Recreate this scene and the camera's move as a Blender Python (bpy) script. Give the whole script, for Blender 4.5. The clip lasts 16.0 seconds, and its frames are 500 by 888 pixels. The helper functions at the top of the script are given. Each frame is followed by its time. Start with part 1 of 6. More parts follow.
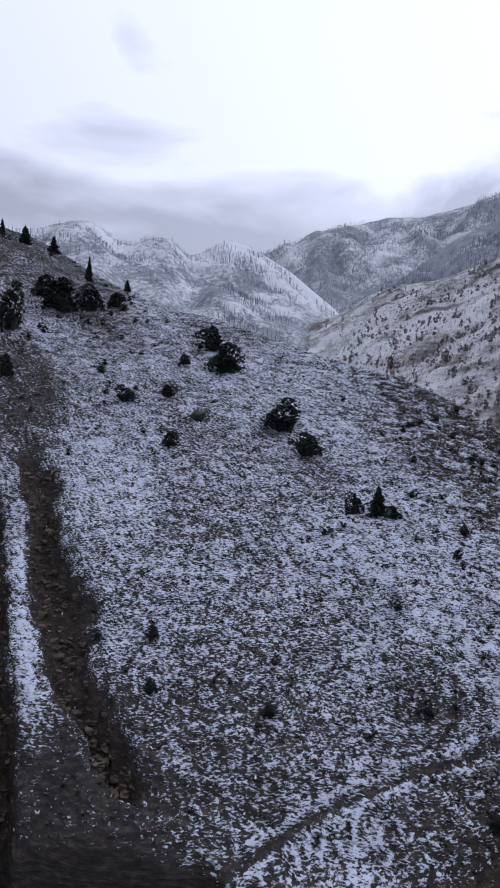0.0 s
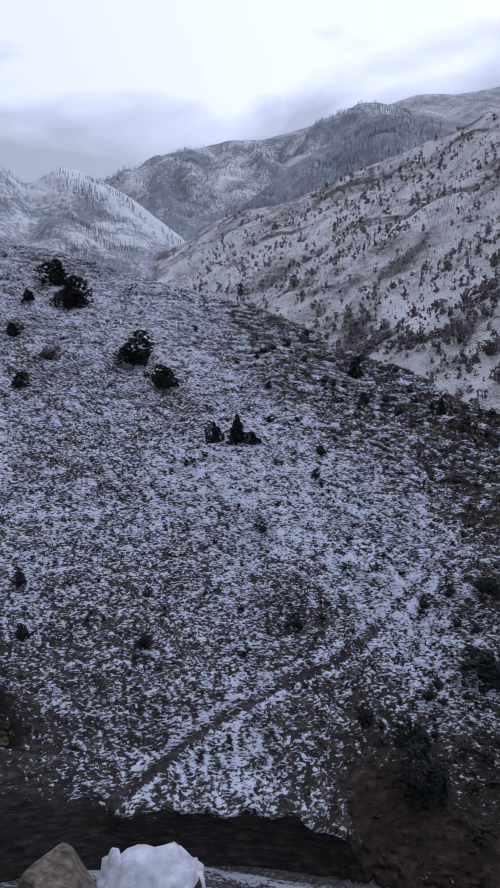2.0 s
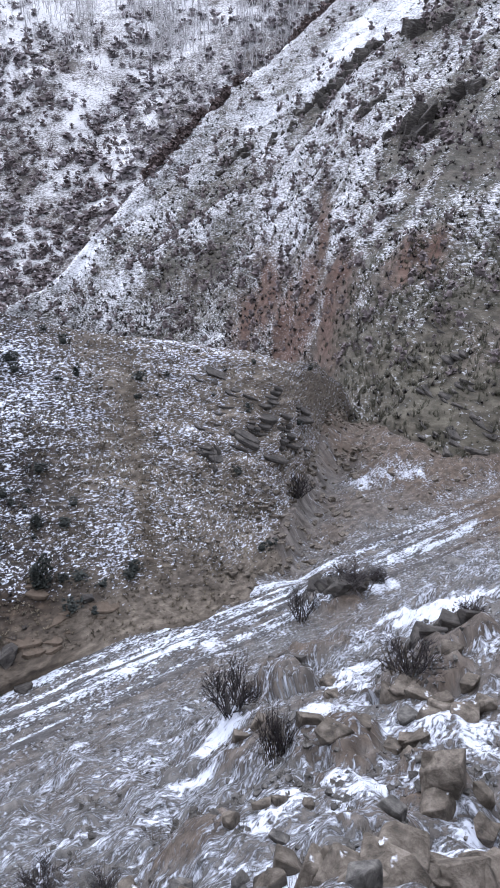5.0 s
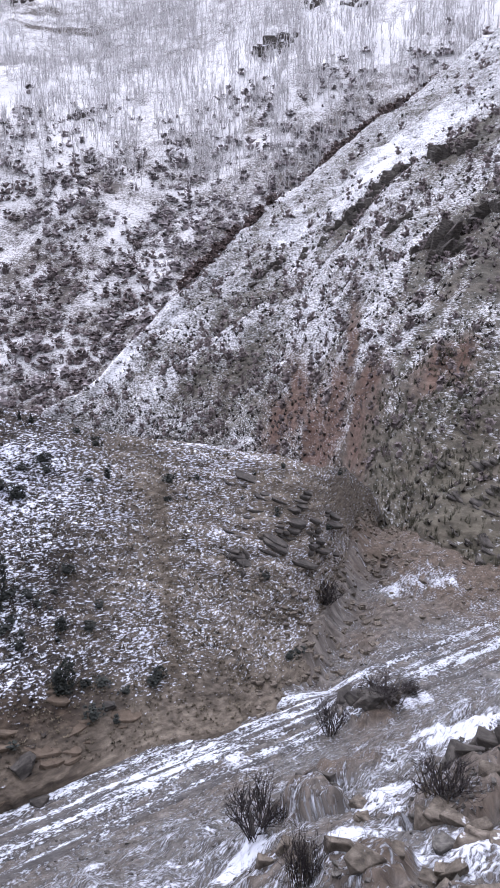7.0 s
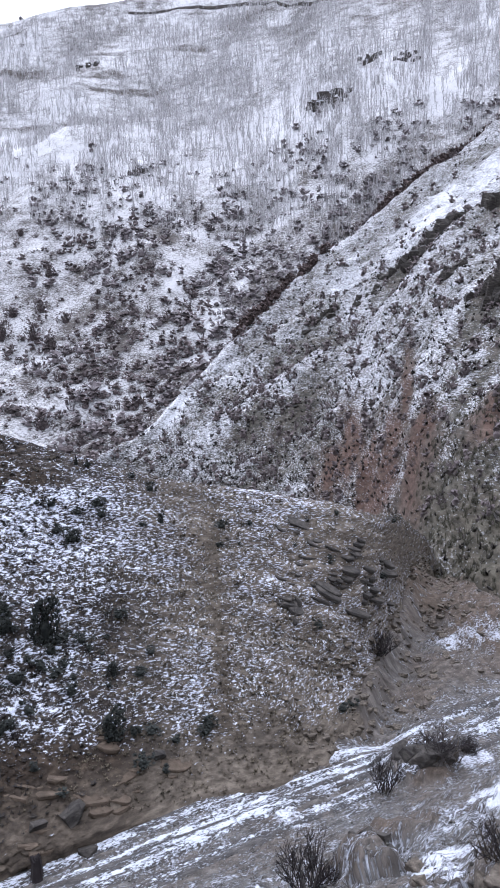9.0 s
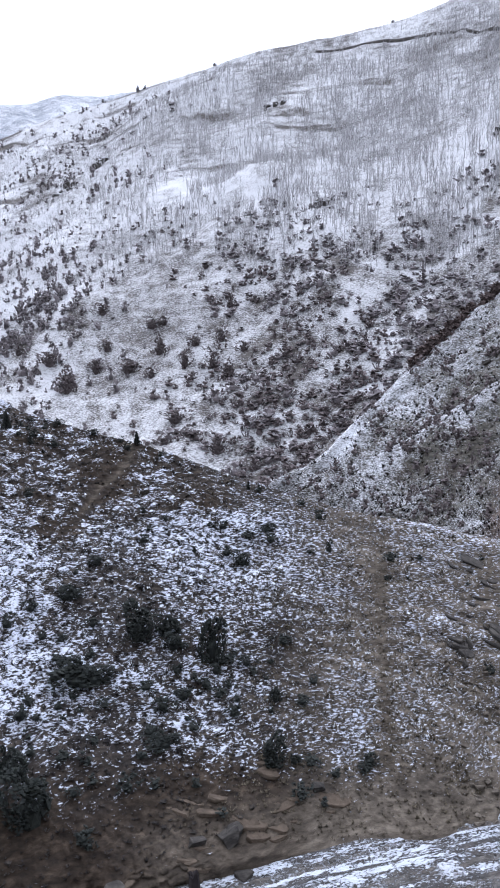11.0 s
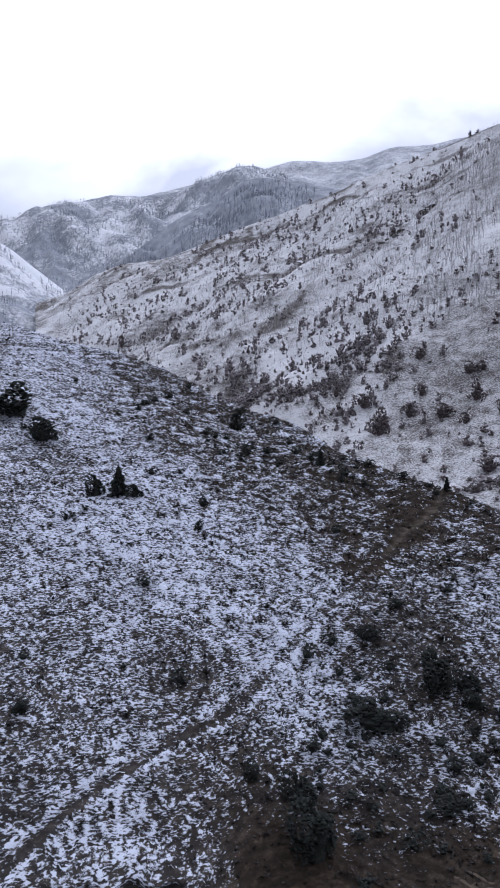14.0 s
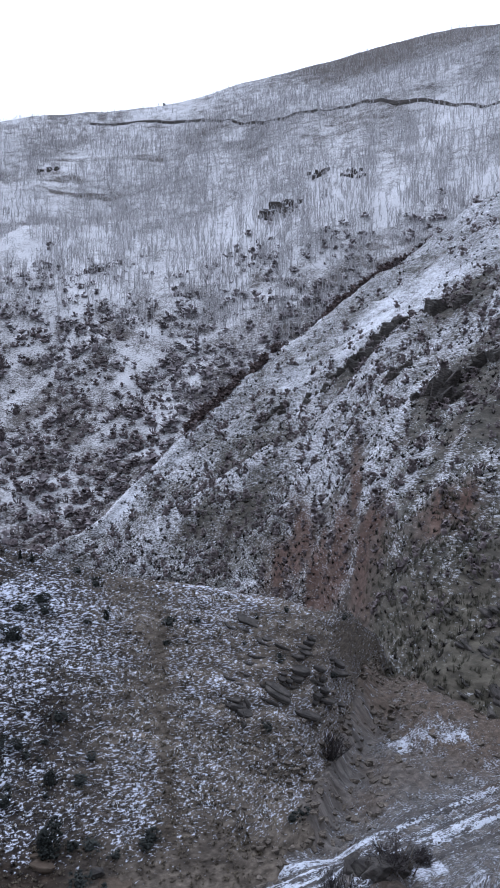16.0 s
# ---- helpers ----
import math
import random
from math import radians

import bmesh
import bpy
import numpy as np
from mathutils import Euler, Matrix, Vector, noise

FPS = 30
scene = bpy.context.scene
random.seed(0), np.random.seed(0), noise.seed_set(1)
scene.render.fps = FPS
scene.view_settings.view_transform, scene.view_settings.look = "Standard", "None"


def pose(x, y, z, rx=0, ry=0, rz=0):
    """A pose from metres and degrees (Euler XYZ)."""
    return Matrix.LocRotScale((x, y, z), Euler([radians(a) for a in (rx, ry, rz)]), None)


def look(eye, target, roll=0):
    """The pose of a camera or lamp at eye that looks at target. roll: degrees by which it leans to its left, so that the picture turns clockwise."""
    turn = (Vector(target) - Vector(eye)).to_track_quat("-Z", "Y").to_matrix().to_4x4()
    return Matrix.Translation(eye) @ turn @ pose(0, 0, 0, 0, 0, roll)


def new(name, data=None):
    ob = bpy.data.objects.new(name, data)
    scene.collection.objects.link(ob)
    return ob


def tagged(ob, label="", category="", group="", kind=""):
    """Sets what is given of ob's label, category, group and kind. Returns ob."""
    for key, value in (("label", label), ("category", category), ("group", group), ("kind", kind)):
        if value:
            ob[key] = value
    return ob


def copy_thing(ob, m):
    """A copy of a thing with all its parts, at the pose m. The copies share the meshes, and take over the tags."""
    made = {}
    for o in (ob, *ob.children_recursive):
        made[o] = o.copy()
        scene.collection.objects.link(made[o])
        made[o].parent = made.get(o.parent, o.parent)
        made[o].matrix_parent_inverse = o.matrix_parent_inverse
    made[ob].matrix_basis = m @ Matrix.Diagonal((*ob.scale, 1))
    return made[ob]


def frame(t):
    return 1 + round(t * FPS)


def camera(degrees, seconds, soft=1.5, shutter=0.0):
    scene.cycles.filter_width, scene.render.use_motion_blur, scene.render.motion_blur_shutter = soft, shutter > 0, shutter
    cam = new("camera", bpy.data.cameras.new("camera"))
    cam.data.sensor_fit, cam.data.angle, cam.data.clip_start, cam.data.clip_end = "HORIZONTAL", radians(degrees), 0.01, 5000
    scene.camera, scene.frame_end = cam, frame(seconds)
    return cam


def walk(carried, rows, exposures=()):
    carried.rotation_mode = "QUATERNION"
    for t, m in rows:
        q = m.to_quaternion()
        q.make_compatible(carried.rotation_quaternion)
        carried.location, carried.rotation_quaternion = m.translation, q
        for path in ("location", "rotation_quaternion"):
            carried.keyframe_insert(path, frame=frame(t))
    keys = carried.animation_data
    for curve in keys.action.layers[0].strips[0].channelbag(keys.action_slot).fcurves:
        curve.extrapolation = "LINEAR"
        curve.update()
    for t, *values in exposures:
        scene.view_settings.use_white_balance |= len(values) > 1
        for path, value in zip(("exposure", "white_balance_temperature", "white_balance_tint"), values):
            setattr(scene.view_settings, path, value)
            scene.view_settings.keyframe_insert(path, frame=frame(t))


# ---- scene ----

# ---------------------------------------------------------------- camera
EYE = (0.0, 0.0, 18.0)  # above the track, which lies at height 0
cam = camera(35.76, 16.0, soft=1.8)
PATH = [
    (0.0, pose(*EYE, 85.577, -2.251, 0.174)),
    (0.5, pose(*EYE, 85.081, -1.414, -4.274)),
    (1.0, pose(*EYE, 84.909, -0.603, -1.239)),
    (1.5, pose(*EYE, 82.457, -0.412, -4.165)),
    (2.0, pose(*EYE, 80.670, 0.564, -10.663)),
    (2.5, pose(*EYE, 78.108, 0.405, -14.225)),
    (2.8, pose(*EYE, 78.193, 0.714, -24.061)),
    (3.0, pose(*EYE, 77.881, 0.473, -30.878)),
    (3.2, pose(*EYE, 77.656, 0.327, -36.016)),
    (3.5, pose(*EYE, 76.236, -0.724, -43.468)),
    (4.0, pose(*EYE, 70.981, -1.674, -54.432)),
    (4.5, pose(*EYE, 67.428, -0.373, -59.644)),
    (4.7, pose(*EYE, 67.095, 0.159, -60.909)),
    (6.8, pose(*EYE, 75.203, 0.093, -59.228)),
    (7.0, pose(*EYE, 75.461, 0.159, -58.918)),
    (7.5, pose(*EYE, 75.046, -0.023, -59.048)),
    (8.0, pose(*EYE, 75.846, 0.650, -59.135)),
    (8.2, pose(*EYE, 76.738, 0.766, -58.367)),
    (10.3, pose(*EYE, 80.454, 1.100, -47.719)),
    (10.5, pose(*EYE, 80.824, 1.050, -45.808)),
    (11.0, pose(*EYE, 81.183, 0.768, -42.229)),
    (11.5, pose(*EYE, 82.747, 0.677, -38.742)),
    (12.0, pose(*EYE, 82.897, 0.719, -34.819)),
    (12.5, pose(*EYE, 83.207, 0.702, -31.328)),
    (13.0, pose(*EYE, 83.946, 0.672, -27.971)),
    (13.5, pose(*EYE, 84.364, 0.505, -23.807)),
    (14.0, pose(*EYE, 84.471, -0.102, -19.320)),
    (14.5, pose(*EYE, 81.829, -0.206, -19.107)),
    (15.0, pose(*EYE, 80.964, 1.696, -23.174)),
    (15.5, pose(*EYE, 82.320, 0.414, -35.479)),
    (15.7, pose(*EYE, 83.325, -0.125, -44.861)),
    (16.0, pose(*EYE, 85.877, -0.462, -58.558)),
]
EXPOSURES = [(0.0, -1.42, 5480, 19), (0.5, -1.6, 5600, 20), (1.0, -1.6, 5600, 20), (1.5, -1.58, 5500, 19), (2.5, -1.2, 5330, 19), (3.1, -0.5, 5450, 15), (3.6, -0.14, 5560, 15), (4.0, 0.05, 5560, 15), (4.5, 0.17, 5580, 15), (7.5, 0.15, 5800, 21), (8.2, 0.05, 5700, 19), (11.0, -0.2, 5560, 15), (12.0, -0.48, 5560, 16), (12.6, -0.5, 5590, 16), (13.5, -0.75, 5550, 17), (14.5, -1.15, 5500, 18), (14.9, -1.0, 5480, 17), (15.3, -0.88, 5450, 17), (16.0, -0.60, 5350, 15)]
walk(cam, PATH, EXPOSURES)

# ---------------------------------------------------------------- light
SUN_BEARING, SUN_HEIGHT = 48.0, 42.0
world = bpy.data.worlds.new("winter_sky")
scene.world = world
world.use_nodes = True
wn, wl = world.node_tree.nodes, world.node_tree.links
wn.clear()
w_out = wn.new("ShaderNodeOutputWorld")
w_bg = wn.new("ShaderNodeBackground")
w_sky = wn.new("ShaderNodeTexSky")
w_sky.sky_type = "NISHITA"
w_sky.sun_disc = False
w_sky.sun_elevation, w_sky.sun_rotation = radians(SUN_HEIGHT), radians(SUN_BEARING)
w_dim = wn.new("ShaderNodeVectorMath")
w_dim.operation = "SCALE"
w_dim.inputs["Scale"].default_value = 0.12
w_co = wn.new("ShaderNodeTexCoord")
w_map = wn.new("ShaderNodeMapping")
w_map.inputs["Scale"].default_value = (1.0, 1.0, 2.4)
w_noise = wn.new("ShaderNodeTexNoise")
w_noise.inputs["Scale"].default_value = 2.6
w_noise.inputs["Detail"].default_value = 5.0
w_noise.inputs["Roughness"].default_value = 0.5
w_noise.inputs["Distortion"].default_value = 0.4
w_ramp = wn.new("ShaderNodeValToRGB")
w_ramp.color_ramp.elements[0].position, w_ramp.color_ramp.elements[0].color = 0.40, (0.583, 0.573, 0.572, 1)
w_ramp.color_ramp.elements[1].position, w_ramp.color_ramp.elements[1].color = 0.58, (1.165, 1.14, 1.115, 1)
w_mix = wn.new("ShaderNodeMix")
w_mix.data_type = "RGBA"
w_mix.inputs["Factor"].default_value = 0.88
wl.new(w_sky.outputs["Color"], w_dim.inputs[0])
wl.new(w_co.outputs["Generated"], w_map.inputs["Vector"])
wl.new(w_map.outputs["Vector"], w_noise.inputs["Vector"])
w_sep = wn.new("ShaderNodeSeparateXYZ")
w_lift = wn.new("ShaderNodeMapRange")
w_lift.interpolation_type = "SMOOTHSTEP"
for key, value in (("From Min", 0.15), ("From Max", 0.40), ("To Min", -0.10), ("To Max", 0.16)):
    w_lift.inputs[key].default_value = value
w_add = wn.new("ShaderNodeMath")
wl.new(w_co.outputs["Generated"], w_sep.inputs["Vector"])
wl.new(w_sep.outputs["Z"], w_lift.inputs["Value"])
wl.new(w_noise.outputs["Fac"], w_add.inputs[0])
wl.new(w_lift.outputs["Result"], w_add.inputs[1])
wl.new(w_add.outputs["Value"], w_ramp.inputs["Fac"])
wl.new(w_dim.outputs["Vector"], w_mix.inputs["A"])
wl.new(w_ramp.outputs["Color"], w_mix.inputs["B"])
# the overcast is brightest round the hidden sun and dims away from it
w_dot = wn.new("ShaderNodeVectorMath")
w_dot.operation = "DOT_PRODUCT"
_b, _h = radians(SUN_BEARING), radians(SUN_HEIGHT)
w_dot.inputs[1].default_value = (math.sin(_b) * math.cos(_h), math.cos(_b) * math.cos(_h), math.sin(_h))
w_glow = wn.new("ShaderNodeMapRange")
w_glow.interpolation_type = "SMOOTHSTEP"
for key, value in (("From Min", -0.6), ("From Max", 1.0), ("To Min", 0.5), ("To Max", 2.7)):
    w_glow.inputs[key].default_value = value
wl.new(w_co.outputs["Generated"], w_dot.inputs[0])
wl.new(w_dot.outputs["Value"], w_glow.inputs["Value"])
wl.new(w_mix.outputs["Result"], w_bg.inputs["Color"])
wl.new(w_glow.outputs["Result"], w_bg.inputs["Strength"])
wl.new(w_bg.outputs["Background"], w_out.inputs["Surface"])

sun = new("sun", bpy.data.lights.new("sun", "SUN"))
sun.data.energy, sun.data.angle, sun.data.color = 0.6, radians(14), (1.0, 0.97, 0.92)
sun.matrix_world = look((math.sin(_b) * math.cos(_h) * 60, math.cos(_b) * math.cos(_h) * 60, math.sin(_h) * 60), (0, 0, 0))

# ---------------------------------------------------------------- the lie of the land
# bearings in degrees clockwise from +y, distances and heights in metres
NEAR_CREST = [(-62, 100, 42.9), (-40, 100, 40.2), (-25, 100, 37.4), (-18.1, 98, 35.4), (-15.9, 95, 33.9), (-11.9, 88, 29.6), (-8.3, 82, 26.5), (-2.1, 75, 23.8), (3, 70, 21.5), (8.5, 66, 19.6), (12.5, 62, 18.3), (18.3, 57, 15.4), (22.4, 53.5, 14.4), (25.7, 51, 12.8), (30, 48.5, 11.7), (34, 46.5, 11.0), (40.6, 44, 9.4), (48.5, 42, 8.1), (56.9, 41, 7.1), (61, 40.5, 6.6), (64, 41, 5.9), (65, 41.8, 5.6), (66.2, 44, 4.9), (67.2, 47, 3.4), (68.6, 50, 1.2), (70, 52, -4)]
FAR_CREST = [(4, 680, 72.7), (6.2, 660, 81.6), (8.6, 640, 94.9), (13, 600, 100.2), (17.4, 560, 112.7), (21.4, 530, 122.0), (25.4, 500, 128.8), (29.2, 480, 136.8), (33, 460, 142.1), (36, 445, 146.4), (40.8, 430, 153.6), (46.5, 420, 158.5), (52.4, 410, 162.4), (58.7, 402, 173.1), (64.8, 396, 181.2), (70.6, 390, 186.0), (75.6, 386, 186.6), (90, 380, 187.2), (110, 380, 187.2)]
SPUR_CREST = [(42, 118, -10.3), (44.1, 124, -7.5), (48.5, 132, -2.7), (51, 138, 3.3), (54.75, 150, 12.0), (58.9, 168, 22.4), (63.4, 188, 33.8), (67, 206, 45.5), (70.6, 226, 57.8), (76, 255, 79.5), (90, 290, 117.9), (110, 300, 139.2)]
B_CREST = [(-60, 900, 225.8), (-40, 900, 217.5), (-25, 900, 192.9), (-15.9, 900, 179.9), (-12, 900, 189.7), (-9.6, 900, 170.2), (-6.4, 900, 176.7), (-5.1, 900, 162.2), (-2.3, 900, 179.1), (-0.5, 900, 173.5), (1.5, 890, 155.8), (5.7, 860, 103.8), (7.3, 850, 82.7), (9, 850, 62.5)]
C_CREST = [(-6, 1600, 186.2), (1.4, 1600, 279.4), (4.5, 1600, 327.6), (8.8, 1600, 355.2), (13.5, 1600, 371.2), (16.6, 1600, 405.1), (18.9, 1600, 422.9), (22, 1600, 402.1), (30, 1600, 358.1)]
D_CREST = [(4.5, 1000, 98.5), (6.2, 1000, 116.1), (9.85, 1000, 151.4), (13.85, 1000, 203.3), (16.6, 1000, 228.7), (19.7, 1000, 258.1), (21.5, 1000, 254.4), (26, 1000, 239.7)]
E_CREST = [(8, 2600, 547.0), (16, 2600, 618.3), (20.4, 2600, 680.7), (22.6, 2600, 695.2), (25.4, 2600, 685.6), (27.3, 2600, 690.4), (29.6, 2600, 726.8), (31.2, 2600, 724.4), (36, 2600, 743.9), (50, 2600, 763.5)]
NEAR_FOOT = [(-62, 34, -1), (-40, 29, -1), (-20, 25.5, -0.4), (-12, 24, -0.2), (-5, 23.4, 0), (0, 23.2, 0), (10, 22.9, 0), (24.6, 22.2, 0), (40, 23.0, 0), (50, 24.6, 0), (60, 26.4, 0), (62, 27.8, 0), (63.6, 30.4, 0.1), (64.8, 33.6, 0.3), (65.9, 37.4, 0.5), (66.8, 41.2, 0.6), (67.6, 45.4, 0.4), (68.6, 49, 0), (70, 51, -4)]
FAR_FOOT = [(4, 330, -12), (13, 260, -14), (25, 180, -17), (40, 145, -19), (55, 128, -20), (75, 120, -20), (110, 120, -20)]
SPUR_FOOT = [(42, 112, -19), (50, 92, -17), (58, 74, -13), (63, 62, -8), (66.2, 56, -2.5), (68.4, 49.5, 0.2), (70, 44.5, 0.2), (72, 41.5, 0.1), (76, 41, 0.1), (84, 44, 0.2), (110, 56, 3)]
B_FOOT = [(-60, 300, -18), (-20, 420, -18), (9, 470, -18)]
C_FOOT = [(-6, 900, -18), (30, 900, -18)]
D_FOOT = [(4.5, 620, -18), (26, 620, -18)]
E_FOOT = [(8, 1500, -18), (50, 1500, -18)]


def curve_through(rows, b):
    """Smooth curve through (bearing, distance, height) rows, taken at the bearings b."""
    k = np.array(rows, float)
    x, y = k[:, 0], k[:, 1:]
    m = np.gradient(y, x, axis=0)
    b = np.clip(b, x[0], x[-1])
    i = np.clip(np.searchsorted(x, b) - 1, 0, len(x) - 2)
    h = x[i + 1] - x[i]
    t = ((b - x[i]) / h)[..., None]
    h = h[..., None]
    t2, t3 = t * t, t * t * t
    return (2 * t3 - 3 * t2 + 1) * y[i] + (t3 - 2 * t2 + t) * h * m[i] + (3 * t2 - 2 * t3) * y[i + 1] + (t3 - t2) * h * m[i + 1]


def lattice(ix, iy, seed):
    n = (ix.astype(np.int64) * 374761393 + iy.astype(np.int64) * 668265263 + seed * 974634777) & 0x7FFFFFFF
    n = ((n ^ (n >> 13)) * 1274126177) & 0x7FFFFFFF
    n = n ^ (n >> 16)
    return (n & 0xFFFF) / 65535.0


def grain(x, y, seed=1):
    """Value noise from 0 to 1."""
    ix, iy = np.floor(x), np.floor(y)
    fx, fy = x - ix, y - iy
    fx, fy = fx * fx * (3 - 2 * fx), fy * fy * (3 - 2 * fy)
    a, b = lattice(ix, iy, seed), lattice(ix + 1, iy, seed)
    c, d = lattice(ix, iy + 1, seed), lattice(ix + 1, iy + 1, seed)
    return (a * (1 - fx) + b * fx) * (1 - fy) + (c * (1 - fx) + d * fx) * fy


def rough(x, y, seed=1, octaves=4, gain=0.5):
    """Fractal noise, about -1 to 1."""
    total, amp, norm = 0.0, 1.0, 0.0
    for k in range(octaves):
        total = total + amp * (grain(x * 2 ** k + 17.3 * k, y * 2 ** k - 9.1 * k, seed + k) * 2 - 1)
        norm, amp = norm + amp, amp * gain
    return total / norm


def smooth(a, b, x):
    t = np.clip((x - a) / (b - a), 0, 1)
    return t * t * (3 - 2 * t)


def plan(b, r):
    return np.sin(np.radians(b)) * r, np.cos(np.radians(b)) * r


ROAD_N, ROAD_D = (0.417, 0.909), 20.7  # the track's normal in plan, and its distance


def across(x, y):
    return x * ROAD_N[0] + y * ROAD_N[1]


def along(x, y):
    return x * ROAD_N[1] - y * ROAD_N[0]


def blob(x, y, cx, cy, sx, sy=None):
    sy = sy or sx
    return np.exp(-((x - cx) / sx) ** 2 - ((y - cy) / sy) ** 2)


class Slope:
    """A hillside that rises from a foot line to a crest line and falls off behind it."""

    def __init__(self, foot, crest, bulge=0.0, lumps=(), bank=0.0, back=0.6, seed=1, carve=None):
        self.foot, self.crest, self.bulge, self.lumps, self.bank, self.back, self.seed, self.carve = foot, crest, bulge, lumps, bank, back, seed, carve

    def __call__(self, b, v):
        """Points (x, y, z) at the bearings b and heights v: 0 at the foot, 1 at the crest, past 1 behind it."""
        f, c = curve_through(self.foot, b), curve_through(self.crest, b)
        r = f[..., 0] + (c[..., 0] - f[..., 0]) * v
        if self.bank:
            r = r + 1.0 * rough(b / 1.6, v * 3, 99, 2) * smooth(58, 64, b) * smooth(0.6, 0.0, v)
        u = np.minimum(v, 1)
        bank = self.bank * smooth(25, 13, b) if self.bank else 0
        if self.bank:  # the turf hangs over the bank
            r = r - 0.9 * smooth(20, 16, b) * smooth(-3, 1, b) * (0.6 + 0.7 * grain(b / 1.7, b * 0, 95)) * np.exp(-((v - 0.026) / 0.012) ** 2)
            r = r + 0.4 * rough(b / 0.55, v * 300, 93, 3, 0.6) * smooth(0.05, 0.004, v) * smooth(46, 30, b) * smooth(12, 22, b)
        edge = smooth(0.0, 0.022, v)
        rise = c[..., 1] - f[..., 1] - bank
        z = f[..., 1] + bank * edge + rise * (u + (self.bulge - 0.16 * smooth(54, 64, b) * (self.bank > 0)) * np.sin(np.pi * u))
        if self.bank:
            z = z - 0.35 * smooth(0.008, 0.0, v)
        z = z - np.maximum(v - 1, 0) * (c[..., 0] - f[..., 0]) * self.back
        x, y = plan(b, r)
        quiet = 1 - 0.75 * np.exp(-((v - 1) / 0.06) ** 2)
        for size, amp in self.lumps:
            z = z + amp * rough(x / size, y / size, self.seed + int(size * 7), 3) * quiet
        if self.carve:
            z = z + self.carve(b, v, x, y)
        return x, y, z

    def climb(self, b, v):
        """Metres up the plain slope between foot and crest."""
        f, c = curve_through(self.foot, b), curve_through(self.crest, b)
        q = f + (c - f) * v[..., None]
        return 0.5 * q[..., 0] + 1.6 * q[..., 1] 

    def at(self, b, r):
        """The point of the surface at a bearing and distance."""
        f, c = curve_through(self.foot, np.float64(b)), curve_through(self.crest, np.float64(b))
        x, y, z = self(np.float64(b), np.float64((r - f[0]) / (c[0] - f[0])))
        return float(x), float(y), float(z)


def off_line(x, y, line):
    """The distance in plan from a line of (bearing, distance) points."""
    best = np.full(np.shape(x), 1e9)
    pts = [plan(b, r) for b, r in line]
    for (ax, ay), (bx, by) in zip(pts[:-1], pts[1:]):
        dx, dy = bx - ax, by - ay
        t = np.clip(((x - ax) * dx + (y - ay) * dy) / (dx * dx + dy * dy), 0, 1)
        best = np.minimum(best, np.hypot(x - ax - t * dx, y - ay - t * dy))
    return best


FOOTPATH = [(-1.7, 23.6), (2.9, 25.2), (7.55, 26.6), (13, 27.9), (16.7, 29.2), (21, 32.2), (24.8, 35.6), (28.7, 39.7), (30.8, 42.9), (32.5, 44.1), (33.4, 46.1), (33.0, 46.9)]
WORN_STRIP = [(51.6, 39), (51.8, 37.4), (52, 33.1), (52.6, 30), (52.5, 28.2)]


def wash(b, v):
    """How far into the eroded gullies at the hill's left end, 0 to 1."""
    b = b + 1.1 * rough(b / 1.1, v * 30, 97, 4, 0.65)
    mid = np.interp(v, (0.0, 0.064, 0.087, 0.108, 0.134, 0.20, 0.27, 0.31, 0.38), (-7.8, -8.4, -10.0, -11.5, -13.0, -13.9, -14.4, -15.2, -15.8)) + 0.3 * rough(v * 14, v * 0, 94, 2)
    side = np.interp(v, (0.0, 0.1, 0.16, 0.22, 0.3), (-17.6, -17.6, -17.8, -18.3, -18.9))
    w = 1.15 + 0.5 * smooth(0.09, 0.12, v) * smooth(0.25, 0.2, v) + 0.4 * rough(v * 12, v * 0, 98, 2) + 0.5 * rough(v * 45, np.sign(b - mid), 96, 2)
    return np.exp(-((b - mid) / (1.2 * w)) ** 2) * smooth(0.40, 0.30, v) * smooth(0.045, 0.065, v) + np.exp(-((b - side) / 0.7) ** 2) * smooth(0.34, 0.25, v)


def carve_near(b, v, x, y):
    trod = np.exp(-(off_line(x, y, FOOTPATH) / 0.25) ** 2)
    worn = np.exp(-(off_line(x, y, WORN_STRIP) / 0.35) ** 2)
    steps = smooth(40, 52, b) * smooth(0.3, 0.5, v) * 0.12 * np.sin(v * 75 + 3 * rough(x / 3, y / 3, 91, 2))
    return -1.3 * wash(b, v) - 0.12 * trod - 0.10 * worn + steps


def carve_spur(b, v, x, y):
    """Ribs and gullies that run up the spur beside its crest."""
    return 1.1 * rough(x / 6, y / 6, 105, 3) * np.exp(-((v - 1) / 0.08) ** 2) + smooth(0.02, 0.15, v) * smooth(1.0, 0.9, v) * (2.2 * rough(v * 5.5 + 0.012 * b, b / 16, 103, 3) + 1.6 * rough(v * 15, b / 7, 107, 2))


def rib_phase(b, v, x, y):
    """Where between two ribs of the snowy ridge, 0 to 1; the ribs run down to the right."""
    p = (b + 34 * v) / 5.2 + 1.5 * rough(x / 170, y / 170, 119, 4) + 0.10 * rough(x / 40, y / 40, 121, 3)
    return p - np.floor(p)


def carve_ribs(b, v, x, y):
    q = rib_phase(b, v, x, y)
    return 4.5 * np.sin(math.pi * np.where(q < 0.35, q / 0.7, 0.5 + (q - 0.35) / 1.3)) * smooth(0.15, 0.4, v) * smooth(1.0, 0.9, v) * (0.6 + 0.8 * grain(x / 90, y / 90, 123))


